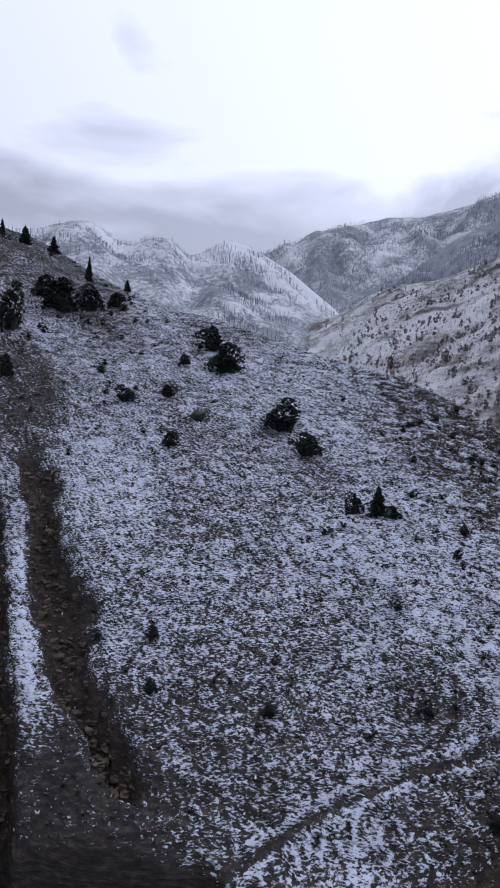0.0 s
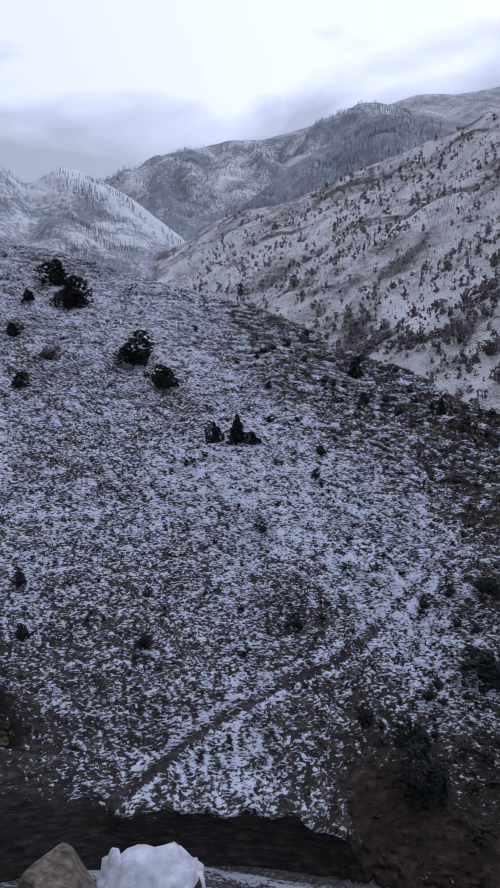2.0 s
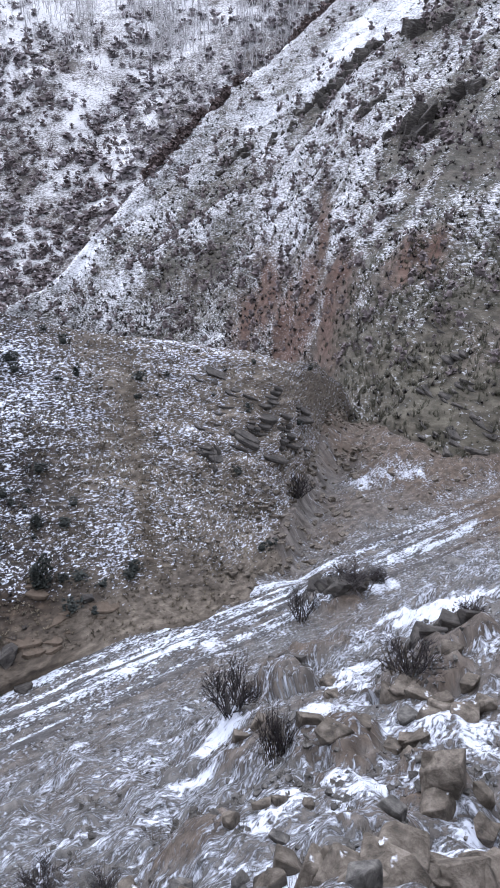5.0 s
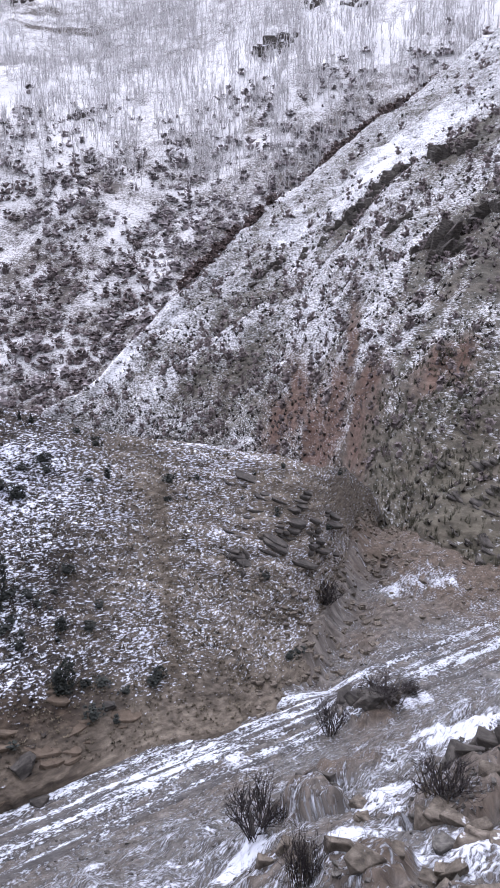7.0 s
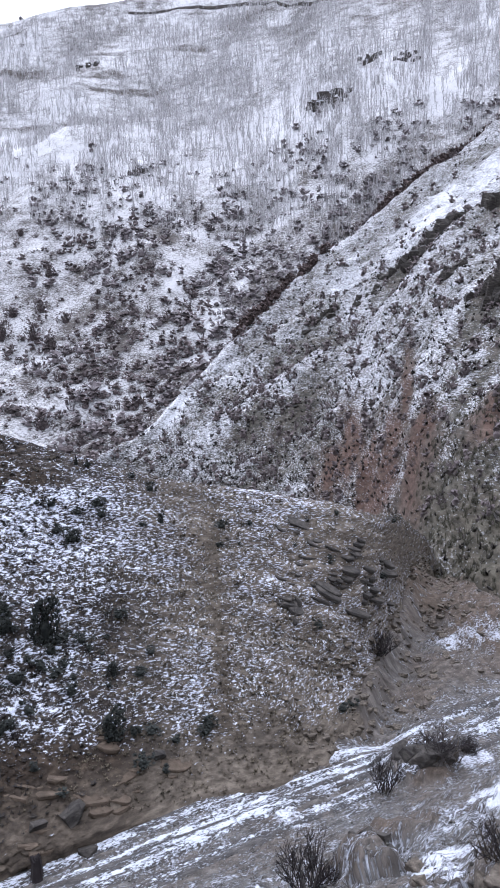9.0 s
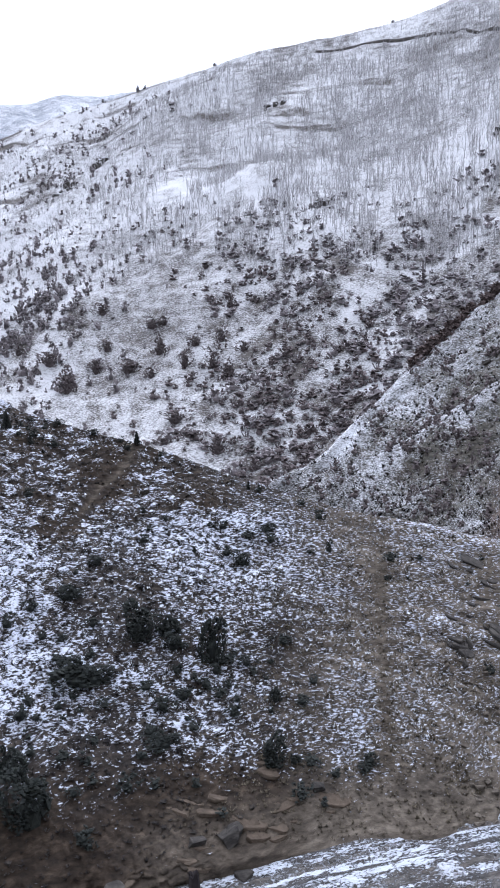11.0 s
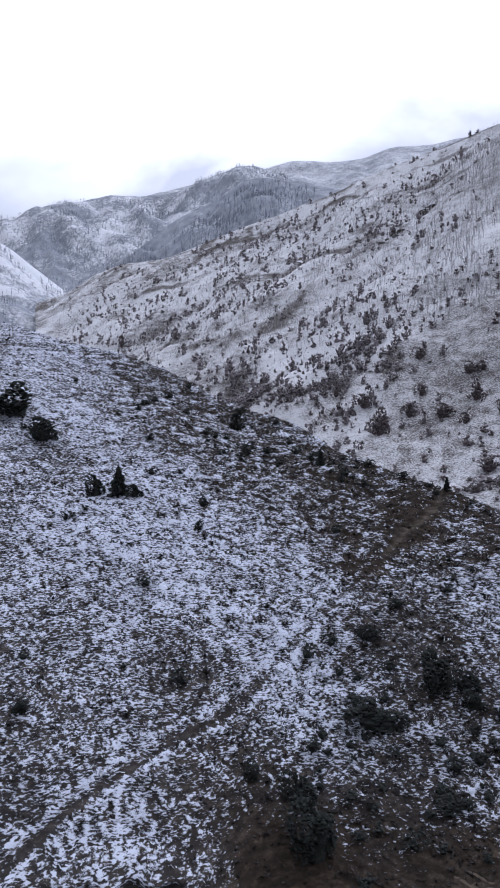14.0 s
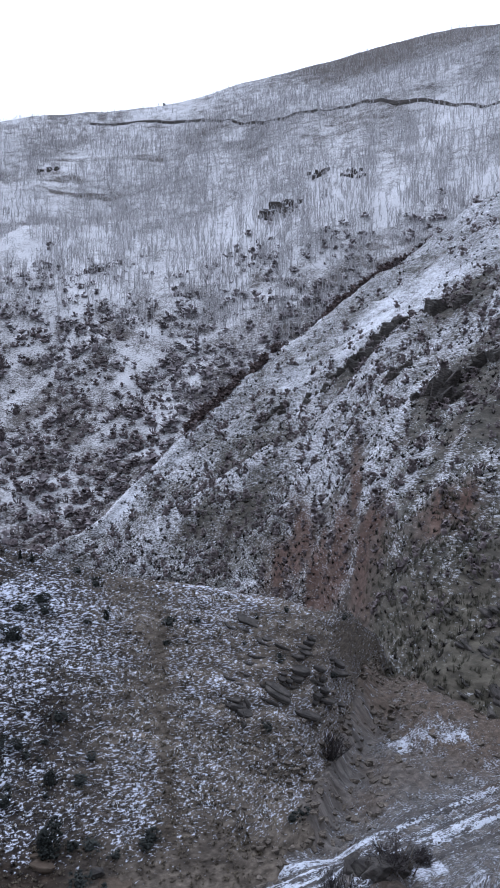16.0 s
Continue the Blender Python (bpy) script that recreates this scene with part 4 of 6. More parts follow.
def fine_between(lo, hi, count, b0, b1, outside):
    """Bearings from b0 to b1, close together between lo and hi."""
    parts = [np.linspace(lo, hi, count)]
    if b0 < lo:
        parts.insert(0, np.linspace(b0, lo, outside)[:-1])
    if b1 > hi:
        parts.append(np.linspace(hi, b1, outside)[1:])
    return np.concatenate(parts)


def lay(slope, name, bearings, nv, top, mat, label, cover, earth, power=1.0, relief=None, **more):
    """A hillside as one sheet. relief(b, v, x, y): tussocks and steps in metres."""
    b, v = np.meshgrid(bearings, np.linspace(0, 1, nv) ** power * top, indexing="ij")
    x, y, z = slope(b, v)
    if relief:
        z = z + relief(b, v, x, y)
    return sheet(name, x, y, z, mat, label, cover=cover(b, v, x, y) * np.ones_like(x), earth=earth(b, v, x, y) * np.ones_like(x), **{k: f(b, v, x, y) for k, f in more.items()})


# ground: fine near the walker, coarser outwards, to the horizon
gb = np.concatenate([np.linspace(-180, -12, 43)[:-1], np.linspace(-12, 92, 330), np.linspace(92, 180, 25)[1:]])
gr = np.concatenate([[0.0], np.geomspace(0.6, 60, 330), np.geomspace(64, 4600, 50)])
B, RR = np.meshgrid(gb, gr, indexing="ij")
gx, gy = plan(B, RR)
gz = ground_height(gx, gy)
g_s = across(gx, gy)
g_off = np.maximum(smooth(19.4, 18.4, g_s), smooth(22.2, 23.2, g_s)) * smooth(2, 6, RR)
gz = gz + g_off * (0.16 * rough(gx / 0.9, gy / 0.9, 221, 4, 0.6) + 0.10 * np.abs(rough(along(gx, gy) / 1.4, g_s / 0.6, 223, 3)))
g_snow = np.zeros_like(gx)
for sb, sr, sw in SNOW_PATCHES:
    sx, sy = plan(sb, sr)
    k = 1.0 / (0.55 * sw)
    g_snow = np.maximum(g_snow, smooth(1.8, 0.5, np.hypot(gx - sx, gy - sy) * k + 1.7 * rough(gx * 2.6, gy * 2.6, 217, 4, 0.6)))
g_mound = smooth(0.04, 0.2, hummock(gx, gy))
g_snow = g_snow * (1 - 0.8 * g_mound)
gz = gz + 0.05 * g_snow * (1 + 0.6 * rough(gx * 3, gy * 3, 219, 2))
g_cover = 0.39 + 0.10 * rough(gx / 2.5, gy / 2.5, 211, 3) + 0.20 * rough(along(gx, gy) / 1.2, g_s / 0.35, 213, 4, 0.6) * smooth(21, 18, g_s) + 0.28 * g_snow - 0.06 * g_mound
g_cover = g_cover - 0.15 * smooth(22.4, 24, g_s) - 0.03 * smooth(17.6, 18.6, g_s) * smooth(23.2, 22.6, g_s)
g_earth = 0.16 + 0.5 * g_mound + 0.5 * rough(gx / 1.8, gy / 1.8, 215, 3) + 0.30 * smooth(22, 24, g_s) + 0.6 * smooth(17, 19, g_s) * smooth(25, 31, along(gx, gy))
sheet("ground", gx, gy, gz, m_ground, "stony valley ground with broken snow and a rutted track", cover=g_cover, earth=g_earth, side=along(gx, gy), rise=g_s - 0.7 * gz)

# the track: a strip with two ruts, laid a little proud of the ground
t_l, t_w = np.meshgrid(np.linspace(-16, 44, 420), np.linspace(-1.75, 1.75, 58), indexing="ij")
edge = 0.25 * rough(t_l / 2.2, t_w * 0 + 3, 281, 3)
t_s = ROAD_D + t_w * (1 + 0.25 * edge) + 0.35 * np.sin(t_l / 9)
t_x, t_y = t_l * ROAD_N[1] + t_s * ROAD_N[0], -t_l * ROAD_N[0] + t_s * ROAD_N[1]
ruts = np.exp(-((np.abs(t_w + 0.05 * np.sin(t_l / 3)) - 0.78) / 0.2) ** 2)
t_z = ground_height(t_x, t_y) + 0.06 - 0.10 * ruts + 0.04 * rough(t_l / 1.5, t_w / 0.5, 283, 3) - 0.12 * smooth(1.3, 1.75, np.abs(t_w))
t_cover = 0.46 + 0.10 * np.exp(-((t_w - 1.35 + 0.15 * np.sin(t_l / 2.1)) / 0.16) ** 2) * smooth(22, 12, t_l) - 0.25 * smooth(1.0, 1.7, np.abs(t_w)) + 0.34 * rough(t_l / 6, t_w / 0.26, 285, 4, 0.6) + 0.20 * rough(t_l / 0.9, t_w / 0.15, 289, 3) + 0.10 * rough(t_l / 4, t_w * 0 + 1, 287, 2) - 0.10 * ruts - 0.4 * smooth(27, 33, t_l)
t_cover = t_cover + 0.12 * smooth(-0.1, 0.4, t_w) * smooth(1.5, 0.6, t_w) * smooth(26, 18, t_l) - 0.30 * np.exp(-((t_w - 0.05 - 0.15 * np.sin(t_l / 4)) / 0.08) ** 2)  # snow on the hill's side of a bare wheel mark
road = sheet("road", t_l, t_s * 0 + t_w, t_z, m_road, "rutted dirt track with streaks of snow", cover=t_cover, earth=0.15 + 0.75 * smooth(24, 30, t_l))
road["category"] = "track"
pts = np.stack([t_l, t_s, t_z], -1).reshape(-1, 3).astype(np.float32)
road.data.vertices.foreach_set("co", pts.ravel())
road.data.update()
road.matrix_world = Matrix(((ROAD_N[1], ROAD_N[0], 0, 0), (-ROAD_N[0], ROAD_N[1], 0, 0), (0, 0, 1, 0), (0, 0, 0, 1)))

def snow_rib(b, v, x, y):
    q = rib_phase(b, v, x, y)
    return smooth(0.04, 0.12, q) * smooth(0.46, 0.36, q)


lay(near_hill, "hillside_near", fine_between(-20, 70, 900, -62, 70, 30), 340, 1.25, m_near, "grassy hillside dusted with snow above an earth bank", near_cover, near_earth, 1.2, tussocks, straw=near_straw)
lay(far_slope, "hillside_far", fine_between(4, 80, 620, 4, 110, 30), 220, 1.2, m_far, "wooded mountain slope under snow", far_cover, lambda b, v, x, y: 0.05)
lay(spur, "hillside_spur", fine_between(42, 80, 440, 42, 110, 24), 220, 1.25, m_spur, "rocky spur with snow and red soil", spur_cover, spur_earth, straw=lambda b, v, x, y: np.clip(smooth(66.5, 68.5, b) * smooth(0.13, 0.06, v) * (0.75 + 0.6 * rough(x / 5, y / 5, 235, 3)), 0, 1))
B_BARE, C_BARE = np.linspace(-60, 9, 340), np.linspace(-6, 30, 220)
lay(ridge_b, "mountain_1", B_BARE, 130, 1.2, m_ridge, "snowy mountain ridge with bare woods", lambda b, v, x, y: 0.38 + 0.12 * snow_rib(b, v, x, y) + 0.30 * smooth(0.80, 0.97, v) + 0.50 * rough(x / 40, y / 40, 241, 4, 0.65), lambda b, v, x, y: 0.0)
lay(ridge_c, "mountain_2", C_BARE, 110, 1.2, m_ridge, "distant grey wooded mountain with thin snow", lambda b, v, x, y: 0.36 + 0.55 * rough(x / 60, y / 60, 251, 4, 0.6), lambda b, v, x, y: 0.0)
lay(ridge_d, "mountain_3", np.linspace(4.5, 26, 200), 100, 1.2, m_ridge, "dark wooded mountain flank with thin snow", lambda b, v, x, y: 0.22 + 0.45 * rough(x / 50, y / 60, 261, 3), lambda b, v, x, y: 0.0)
lay(ridge_e, "mountain_4", np.linspace(8, 50, 140), 60, 1.2, m_ridge, "farthest mountain ridge with snow, toned pale for haze", lambda b, v, x, y: 0.5 + 0.2 * rough(x / 160, y / 160, 271, 3), lambda b, v, x, y: 0.0)

# ---------------------------------------------------------------- plants
def spike(a, b, w, turn=0.0):
    """A three-sided tapering twig from a to b, w wide at its foot: vertices and triangles."""
    a, b = np.array(a, float), np.array(b, float)
    d = (b - a) / (np.linalg.norm(b - a) + 1e-9)
    u = np.cross(d, (0.31, 0.2, 0.93) if abs(d[2]) < 0.9 else (1.0, 0.1, 0.0))
    u /= np.linalg.norm(u)
    v = np.cross(d, u)
    ring = [a + w * 0.5 * (math.cos(turn + k * 2.094) * u + math.sin(turn + k * 2.094) * v) for k in range(3)]
    return ring + [b], [(0, 1, 3), (1, 2, 3), (2, 0, 3)]


def gather(pieces, slot=0):
    """Joins (vertices, triangles) pieces, or (vertices, triangles, slot)."""
    vs, fs, ss = [], [], []
    for p in pieces:
        k = len(vs)
        vs.extend(p[0])
        fs.extend([tuple(i + k for i in f) for f in p[1]])
        ss.extend([p[2] if len(p) > 2 else slot] * len(p[1]))
    return np.array([tuple(q) for q in vs]), np.array(fs), np.array(ss)


def bare_tree(rnd, twigs=3):
    """A leafless tree one metre high, with steep twigs and a narrow crown."""
    lean = (rnd.uniform(-0.06, 0.06), rnd.uniform(-0.06, 0.06))
    out = [spike((0, 0, -0.06), (lean[0], lean[1], 1.0), 0.055)]
    for k in range(twigs):
        h = 0.20 + 0.55 * k / twigs + rnd.uniform(-0.03, 0.03)
        a = k * 2.4 + rnd.uniform(-0.5, 0.5)
        n = (0.20 - 0.10 * h) * rnd.uniform(0.7, 1.3)
        out.append(spike((lean[0] * h, lean[1] * h, h), (lean[0] * h + n * math.cos(a), lean[1] * h + n * math.sin(a), h + n * rnd.uniform(1.6, 2.8)), 0.045))
    return gather(out)


def bare_bush(rnd, twigs=20, spread=0.5, thick=0.11):
    """A leafless bush about one metre high and wide: stems from the ground that fork, their tips on an uneven dome."""
    out = []
    for k in range(twigs):
        a, u = rnd.uniform(0, 6.283), rnd.uniform(0.12, 1.0)
        s = spread * math.sqrt(max(0.02, 1 - u * u)) * rnd.uniform(0.7, 1.1)
        foot = (0.35 * s * math.cos(a), 0.35 * s * math.sin(a), -0.05)
        tip = (s * math.cos(a), s * math.sin(a), u * rnd.uniform(0.75, 1.05))
        out.append(spike(foot, tip, thick, rnd.random()))
        if k % 2:
            m = [foot[i] + (tip[i] - foot[i]) * 0.45 for i in range(3)]
            a2 = a + rnd.uniform(-1.6, 1.6)
            out.append(spike(m, (m[0] + 0.22 * math.cos(a2), m[1] + 0.22 * math.sin(a2), m[2] + rnd.uniform(0.1, 0.35)), thick * 0.8))
    return gather(out)


def forked_shrub(rnd, stems=11, spread=0.55, thick=0.022):
    """A leafless shrub about one metre high: stems that fork three times, each bent its own way."""
    out = []

    def grow(p, d, n, w, left):
        q = p + d * n
        out.append(spike(p, q, w, rnd.random()))
        if left:
            for k in range(3 if left > 1 else 2):
                e = d + np.array([rnd.gauss(0, 0.42), rnd.gauss(0, 0.42), rnd.uniform(-0.15, 0.4)])
                grow(p + d * n * rnd.uniform(0.45, 0.9), e / np.linalg.norm(e), n * rnd.uniform(0.5, 0.85), w * 0.72, left - 1)

    for k in range(stems):
        a = k * 2.4 + rnd.uniform(-0.4, 0.4)
        tip = np.array([spread * math.cos(a) * rnd.random(), spread * math.sin(a) * rnd.random(), 0.75])
        grow(np.array([0.07 * math.cos(a), 0.07 * math.sin(a), -0.05]), tip / np.linalg.norm(tip), rnd.uniform(0.3, 0.48), thick, 3)
    return gather(out)


def grass_tuft(rnd, blades=6, snowy=0):
    """A tussock about one metre across; snow clings to some of its blades."""
    out = []
    for k in range(blades):
        a = k * 6.283 / blades + rnd.uniform(-0.5, 0.5)
        c, s = math.cos(a), math.sin(a)
        n, h, w = rnd.uniform(0.35, 0.65), rnd.uniform(0.2, 0.6), rnd.uniform(0.15, 0.25)
        out.append(([(-w * s, w * c, -0.12), (w * s, -w * c, -0.12), (n * c, n * s, h)], [(0, 1, 2)], 1 if k < snowy else 0))
    return gather(out)


def conifer_crown(rnd, tiers=15, arms=15):
    """The crown of a small spruce one metre high: drooping, ragged sprays."""
    out = []
    for k in range(tiers):
        h = 0.10 + 0.84 * k / (tiers - 1)
        reach = 0.40 * (1 - h) ** 0.85 + 0.04
        n = max(4, int(arms * (1.1 - 0.7 * h)))
        for j in range(n):
            a = 6.283 * j / n + k * 0.7 + rnd.uniform(-0.3, 0.3)
            q = reach * rnd.uniform(0.5, 1.25)
            c, s = math.cos(a), math.sin(a)
            w = 0.03 + 0.07 * q
            out.append(([(0, 0, h + 0.05), (q * c - w * s, q * s + w * c, h - 0.06), (q * c * 1.12, q * s * 1.12, h - 0.02), (q * c + w * s, q * s - w * c, h - 0.07), (0.5 * q * c, 0.5 * q * s, h - 0.10)],
                        [(0, 1, 2), (0, 2, 3), (4, 2, 1), (4, 3, 2), (0, 4, 1), (0, 3, 4)]))
    out.append(spike((0, 0, 0.8), (0.01, 0, 1.03), 0.05))
    return gather(out)


def bushy_crown(rnd, clumps=420, small=0.035, large=0.075):
    """A dense evergreen bush one metre high and wide: small ragged sprays over an uneven mound."""
    out = []
    bumps = [(rnd.uniform(0, 6.283), rnd.uniform(0.0, 0.9), rnd.uniform(0.25, 1.7)) for _ in range(11)]
    for k in range(clumps):
        a, u = rnd.uniform(0, 6.283), rnd.random()
        h = u ** 0.8
        swell = 1.0
        for ba, bh, bs in bumps:
            swell += (bs - 1) * math.exp(-((math.cos(a - ba) - 1) * 3) ** 2 - ((h - bh) * 3) ** 2)
        r = 0.5 * math.sqrt(max(0.0, 1 - h ** 2.2)) * swell * rnd.uniform(0.72, 1.08)
        p = np.array((r * math.cos(a), r * math.sin(a), h * 0.92 * swell))
        d = np.array((math.cos(a), math.sin(a), rnd.uniform(0.0, 1.2)))
        d /= np.linalg.norm(d)
        t = np.array((-math.sin(a), math.cos(a), rnd.uniform(-0.5, 0.5)))
        s = rnd.uniform(small, large)
        n = np.cross(d, t)
        out.append(([p - 1.2 * s * d - s * n * 0.5, p + s * t, p - s * t, p + d * s * 1.4, p + n * s], [(0, 1, 4), (4, 1, 3), (0, 4, 2), (4, 3, 2), (0, 2, 1)]))
    core = [(0.24 * math.cos(k * 1.047), 0.24 * math.sin(k * 1.047), 0.0) for k in range(6)]
    mid = [(0.27 * math.cos(k * 1.047 + 0.4), 0.27 * math.sin(k * 1.047 + 0.4), 0.36) for k in range(6)]
    f = []
    for k in range(6):
        j = (k + 1) % 6
        f += [(k, j, 6 + k), (j, 6 + j, 6 + k), (6 + k, 6 + j, 12)]
    out.append((core + mid + [(0, 0, 0.62)], f))
    return gather(out)


def part(name, me, parent, label=""):
    ob = new(name, me)
    ob.parent = parent
    return tagged(ob, label)


def shape_mesh(name, shape, mats, flat=True):
    return mesh_from(name, shape[0], shape[1], mats, shape[2], flat)


def thing(name, parts, label, category, group):
    """An Empty at the base with its parts; kept as a pattern to copy."""
    root = tagged(new(name), label, category, group)
    for pname, me, plabel in parts:
        part(pname, me, root, plabel)
    return root


def set_out(name, shapes, mats, x, y, z, size, turn, count, label, category, group, tall=None):
    """The largest of many plants or stones as things of their own, on shared meshes; gives back a mask of the rest."""
    meshes = [shape_mesh(name, s, mats) for s in shapes]
    order = np.argsort(-size)[:count]
    for k, i in enumerate(order):
        ob = tagged(new(name, meshes[k % len(meshes)]), label, category, group)
        ob.matrix_basis = Matrix.LocRotScale((float(x[i]), float(y[i]), float(z[i])), Euler((0, 0, float(turn[i]))), None)
        ob.scale = (float(size[i]), float(size[i]), float(size[i] * (1 if tall is None else tall[i])))
    keep = np.ones(len(x), bool)
    keep[order] = False
    return keep


rnd = random.Random(7)
stem_shape = gather([spike((0.02 * math.cos(k * 1.57), 0.02 * math.sin(k * 1.57), -0.10), (0.16 * math.cos(k * 1.57), 0.16 * math.sin(k * 1.57), 0.6), 0.07) for k in range(4)])
m_stem = shape_mesh("stem", stem_shape, [m_bark])
m_trunk = shape_mesh("trunk", gather([spike((0, 0, -0.08), (0, 0, 0.9), 0.07), spike((0, 0, -0.08), (0, 0, 0.5), 0.09, 0.6)]), [m_bark])
crowns = [shape_mesh("crown", bushy_crown(rnd, 520, 0.03, 0.07), [m_needle]) for _ in range(4)]
spires = [shape_mesh("crown", conifer_crown(rnd), [m_needle]) for _ in range(3)]
thatch = [shape_mesh("crown", (lambda p, q: (np.concatenate([p[0] * (1, 1, 0.72), q[0]]), np.concatenate([p[1], q[1] + len(p[0])]), np.concatenate([p[2], q[2]])))(bushy_crown(rnd, 120, 0.05, 0.10), bare_bush(rnd, 70, 0.45, 0.05)), [m_twig]) for _ in range(4)]


def plant_all(rows, where, patterns, sink=0.10):
    """Copies of patterns at (bearing, distance, width, height) places."""
    for k, (b, r, w, h) in enumerate(rows):
        x, y, z = where(b, r)
        src = patterns[k % len(patterns)]
        spin = Matrix.LocRotScale((x, y, z - sink * h), Euler((0, 0, k * 2.39)), None)
        if k < len(patterns):
            src.matrix_basis, src.scale = spin, (w, w, h)
        else:
            copy_thing(src, spin).scale = (w, w, h)


def on_ground(b, r):
    x, y = plan(b, r)
    return float(x), float(y), float(ground_height(np.float64(x), np.float64(y)))


plant_all(JUNIPERS_LEFT + JUNIPERS_RIGHT, near_hill.at, [thing("juniper_bush", [("stem", m_stem, "grey bark"), ("crown", c, "")], "dense dark green juniper bush on the snowy hillside", "bush", "junipers on the hill") for c in crowns])
plant_all(SPRUCES, near_hill.at, [thing("spruce_tree", [("trunk", m_trunk, "grey bark"), ("crown", c, "")], "small dark ragged spruce on the snowy hillside", "tree", "spruces on the hill") for c in spires])
plant_all(FAR_SHRUBS_LOW + FAR_SHRUBS_HIGH, far_slope.at, [thing("leafless_shrub", [("stem", m_stem, ""), ("crown", c, "")], "leafless dark brown shrub on open snow", "bush", "shrubs on the meadow") for c in thatch])
plant_all([(b, r, 0.6 * w, 0.6 * h) for b, r, w, h in LONE_TREES], far_slope.at, [thing("lone_tree", [("trunk", m_trunk, ""), ("crown", shape_mesh("crown", bare_bush(rnd, 70, 0.5, 0.09), [m_brush]), "")], "lone dark tree on the mountain skyline", "tree", "trees on the skyline") for _ in range(2)])
plant_all([(b, r, 1.35 * w, 1.25 * h) for b, r, w, h in BARE_SHRUBS], on_ground, [thing("bare_shrub", [("stem", m_stem, ""), ("crown", shape_mesh("crown", forked_shrub(rnd, 20, 0.55, 0.024), [m_stick]), "")], "leafless dark shrub with upright twigs beside the track", "bush", "shrubs by the track") for _ in range(2)])


# ---------------------------------------------------------------- grass, woods and thickets
def slope_points(slope, count, b0, b1, density, seed, v0=0.0, v1=1.0, power=1.0):
    rng = np.random.default_rng(seed)
    b = rng.uniform(b0, b1, count)
    v = v0 + (v1 - v0) * rng.random(count) ** power
    x, y, z = slope(b, v)
    keep = rng.random(count) < density(b, v, x, y)
    return b[keep], v[keep], x[keep], y[keep], z[keep], rng


def tuft_density(b, v, x, y):
    d = 0.80 - 0.2 * smooth(0.25, 0.7, wash(b, v)) - 0.25 * smooth(0.25, 0.1, v) * smooth(16, 26, b)
    d = d * (0.75 + 0.35 * grain(x / 1.6, y / 1.6, 303)) * (1 - 0.9 * np.exp(-(off_line(x, y, FOOTPATH) / 0.22) ** 2))
    return d * smooth(0.015, 0.03, v) * (1 - 0.5 * smooth(0.5, 0.9, v))


def strew_grass(name, count, b0, b1, shapes, mats, label, seed, lo, hi, share):
    b, v, x, y, z, rng = slope_points(near_hill, count, b0, b1, lambda b, v, x, y: share(b) * tuft_density(b, v, x, y), seed, 0, 1.0, 0.8)
    pick = rng.integers(0, 8, len(x))
    pick = np.where((v < 0.22) & (b > 12) & (pick > 4), pick - 4, pick)
    size = rng.uniform(lo, hi, len(x)) * (1 + 0.6 * (rng.random(len(x)) > 0.94)) * (0.8 + np.hypot(x, y) / 160)
    tagged(new(name, strew(name, shapes, x, y, z, size, rng.uniform(0, 6.28, len(x)), mats, pick)), label, "grass", kind="stuff")


tufts = [grass_tuft(rnd, 6) for _ in range(5)] + [grass_tuft(rnd, 6, 3), grass_tuft(rnd, 6, 4), grass_tuft(rnd, 5, 2)]
strew_grass("grass_tussocks", 26000, -19.5, 46, tufts, [m_tuft, m_snowcap], "dead brown grass tussocks with clinging snow", 301, 0.07, 0.21, lambda b: smooth(46, 34, b))
strew_grass("dry_grass", 32000, 34, 68.5, tufts, [m_straw, m_snowcap], "dry straw-brown grass tussocks with a little snow", 302, 0.06, 0.17, lambda b: smooth(34, 46, b) * (1 - 0.6 * smooth(56, 64, b)))


def clump_density(b, v, x, y):
    d = 0.32 + 0.30 * np.clip(1.8 * grain(x / 1.9, y / 1.9, 305) - 0.5, 0, 1) + 0.10 * smooth(22, 30, b) * smooth(0.6, 0.3, v)
    return d * (1 - 0.9 * np.exp(-(off_line(x, y, FOOTPATH) / 0.3) ** 2)) * (1 - smooth(34, 46, b)) * smooth(0.02, 0.04, v)


b, v, x, y, z, rng = slope_points(near_hill, 15000, -19.5, 46, clump_density, 306, 0.02, 1.0, 0.75)
clumps = [grass_tuft(rnd, 8) for _ in range(4)] + [grass_tuft(rnd, 8, 2) for _ in range(2)]
tagged(new("heather_clumps", strew("heather_clumps", clumps, x, y, z, 0.11 + 0.27 * rng.random(len(x)) ** 2, rng.uniform(0, 6.28, len(x)), [m_tuft, m_snowcap], np.where((v < 0.35) & (b > 12), rng.integers(0, 4, len(x)), rng.integers(0, 6, len(x))), squash=rng.uniform(0.4, 0.75, len(x)))), "dark clumps of heather with clinging snow", "heath", kind="stuff")


def heath_density(b, v, x, y):
    d = 0.6 * smooth(-5, -11, b) * smooth(0.35, 0.6, v) + 0.42 * smooth(8, 16, b) * smooth(40, 30, b) * smooth(0.6, 0.8, v) + 0.22 * smooth(20, 26, b) * smooth(48, 40, b) * smooth(0.5, 0.3, v) + 0.05
    return d * np.clip(grain(x / 2.5, y / 2.5, 307) * 2.2 - 0.7, 0, 1)


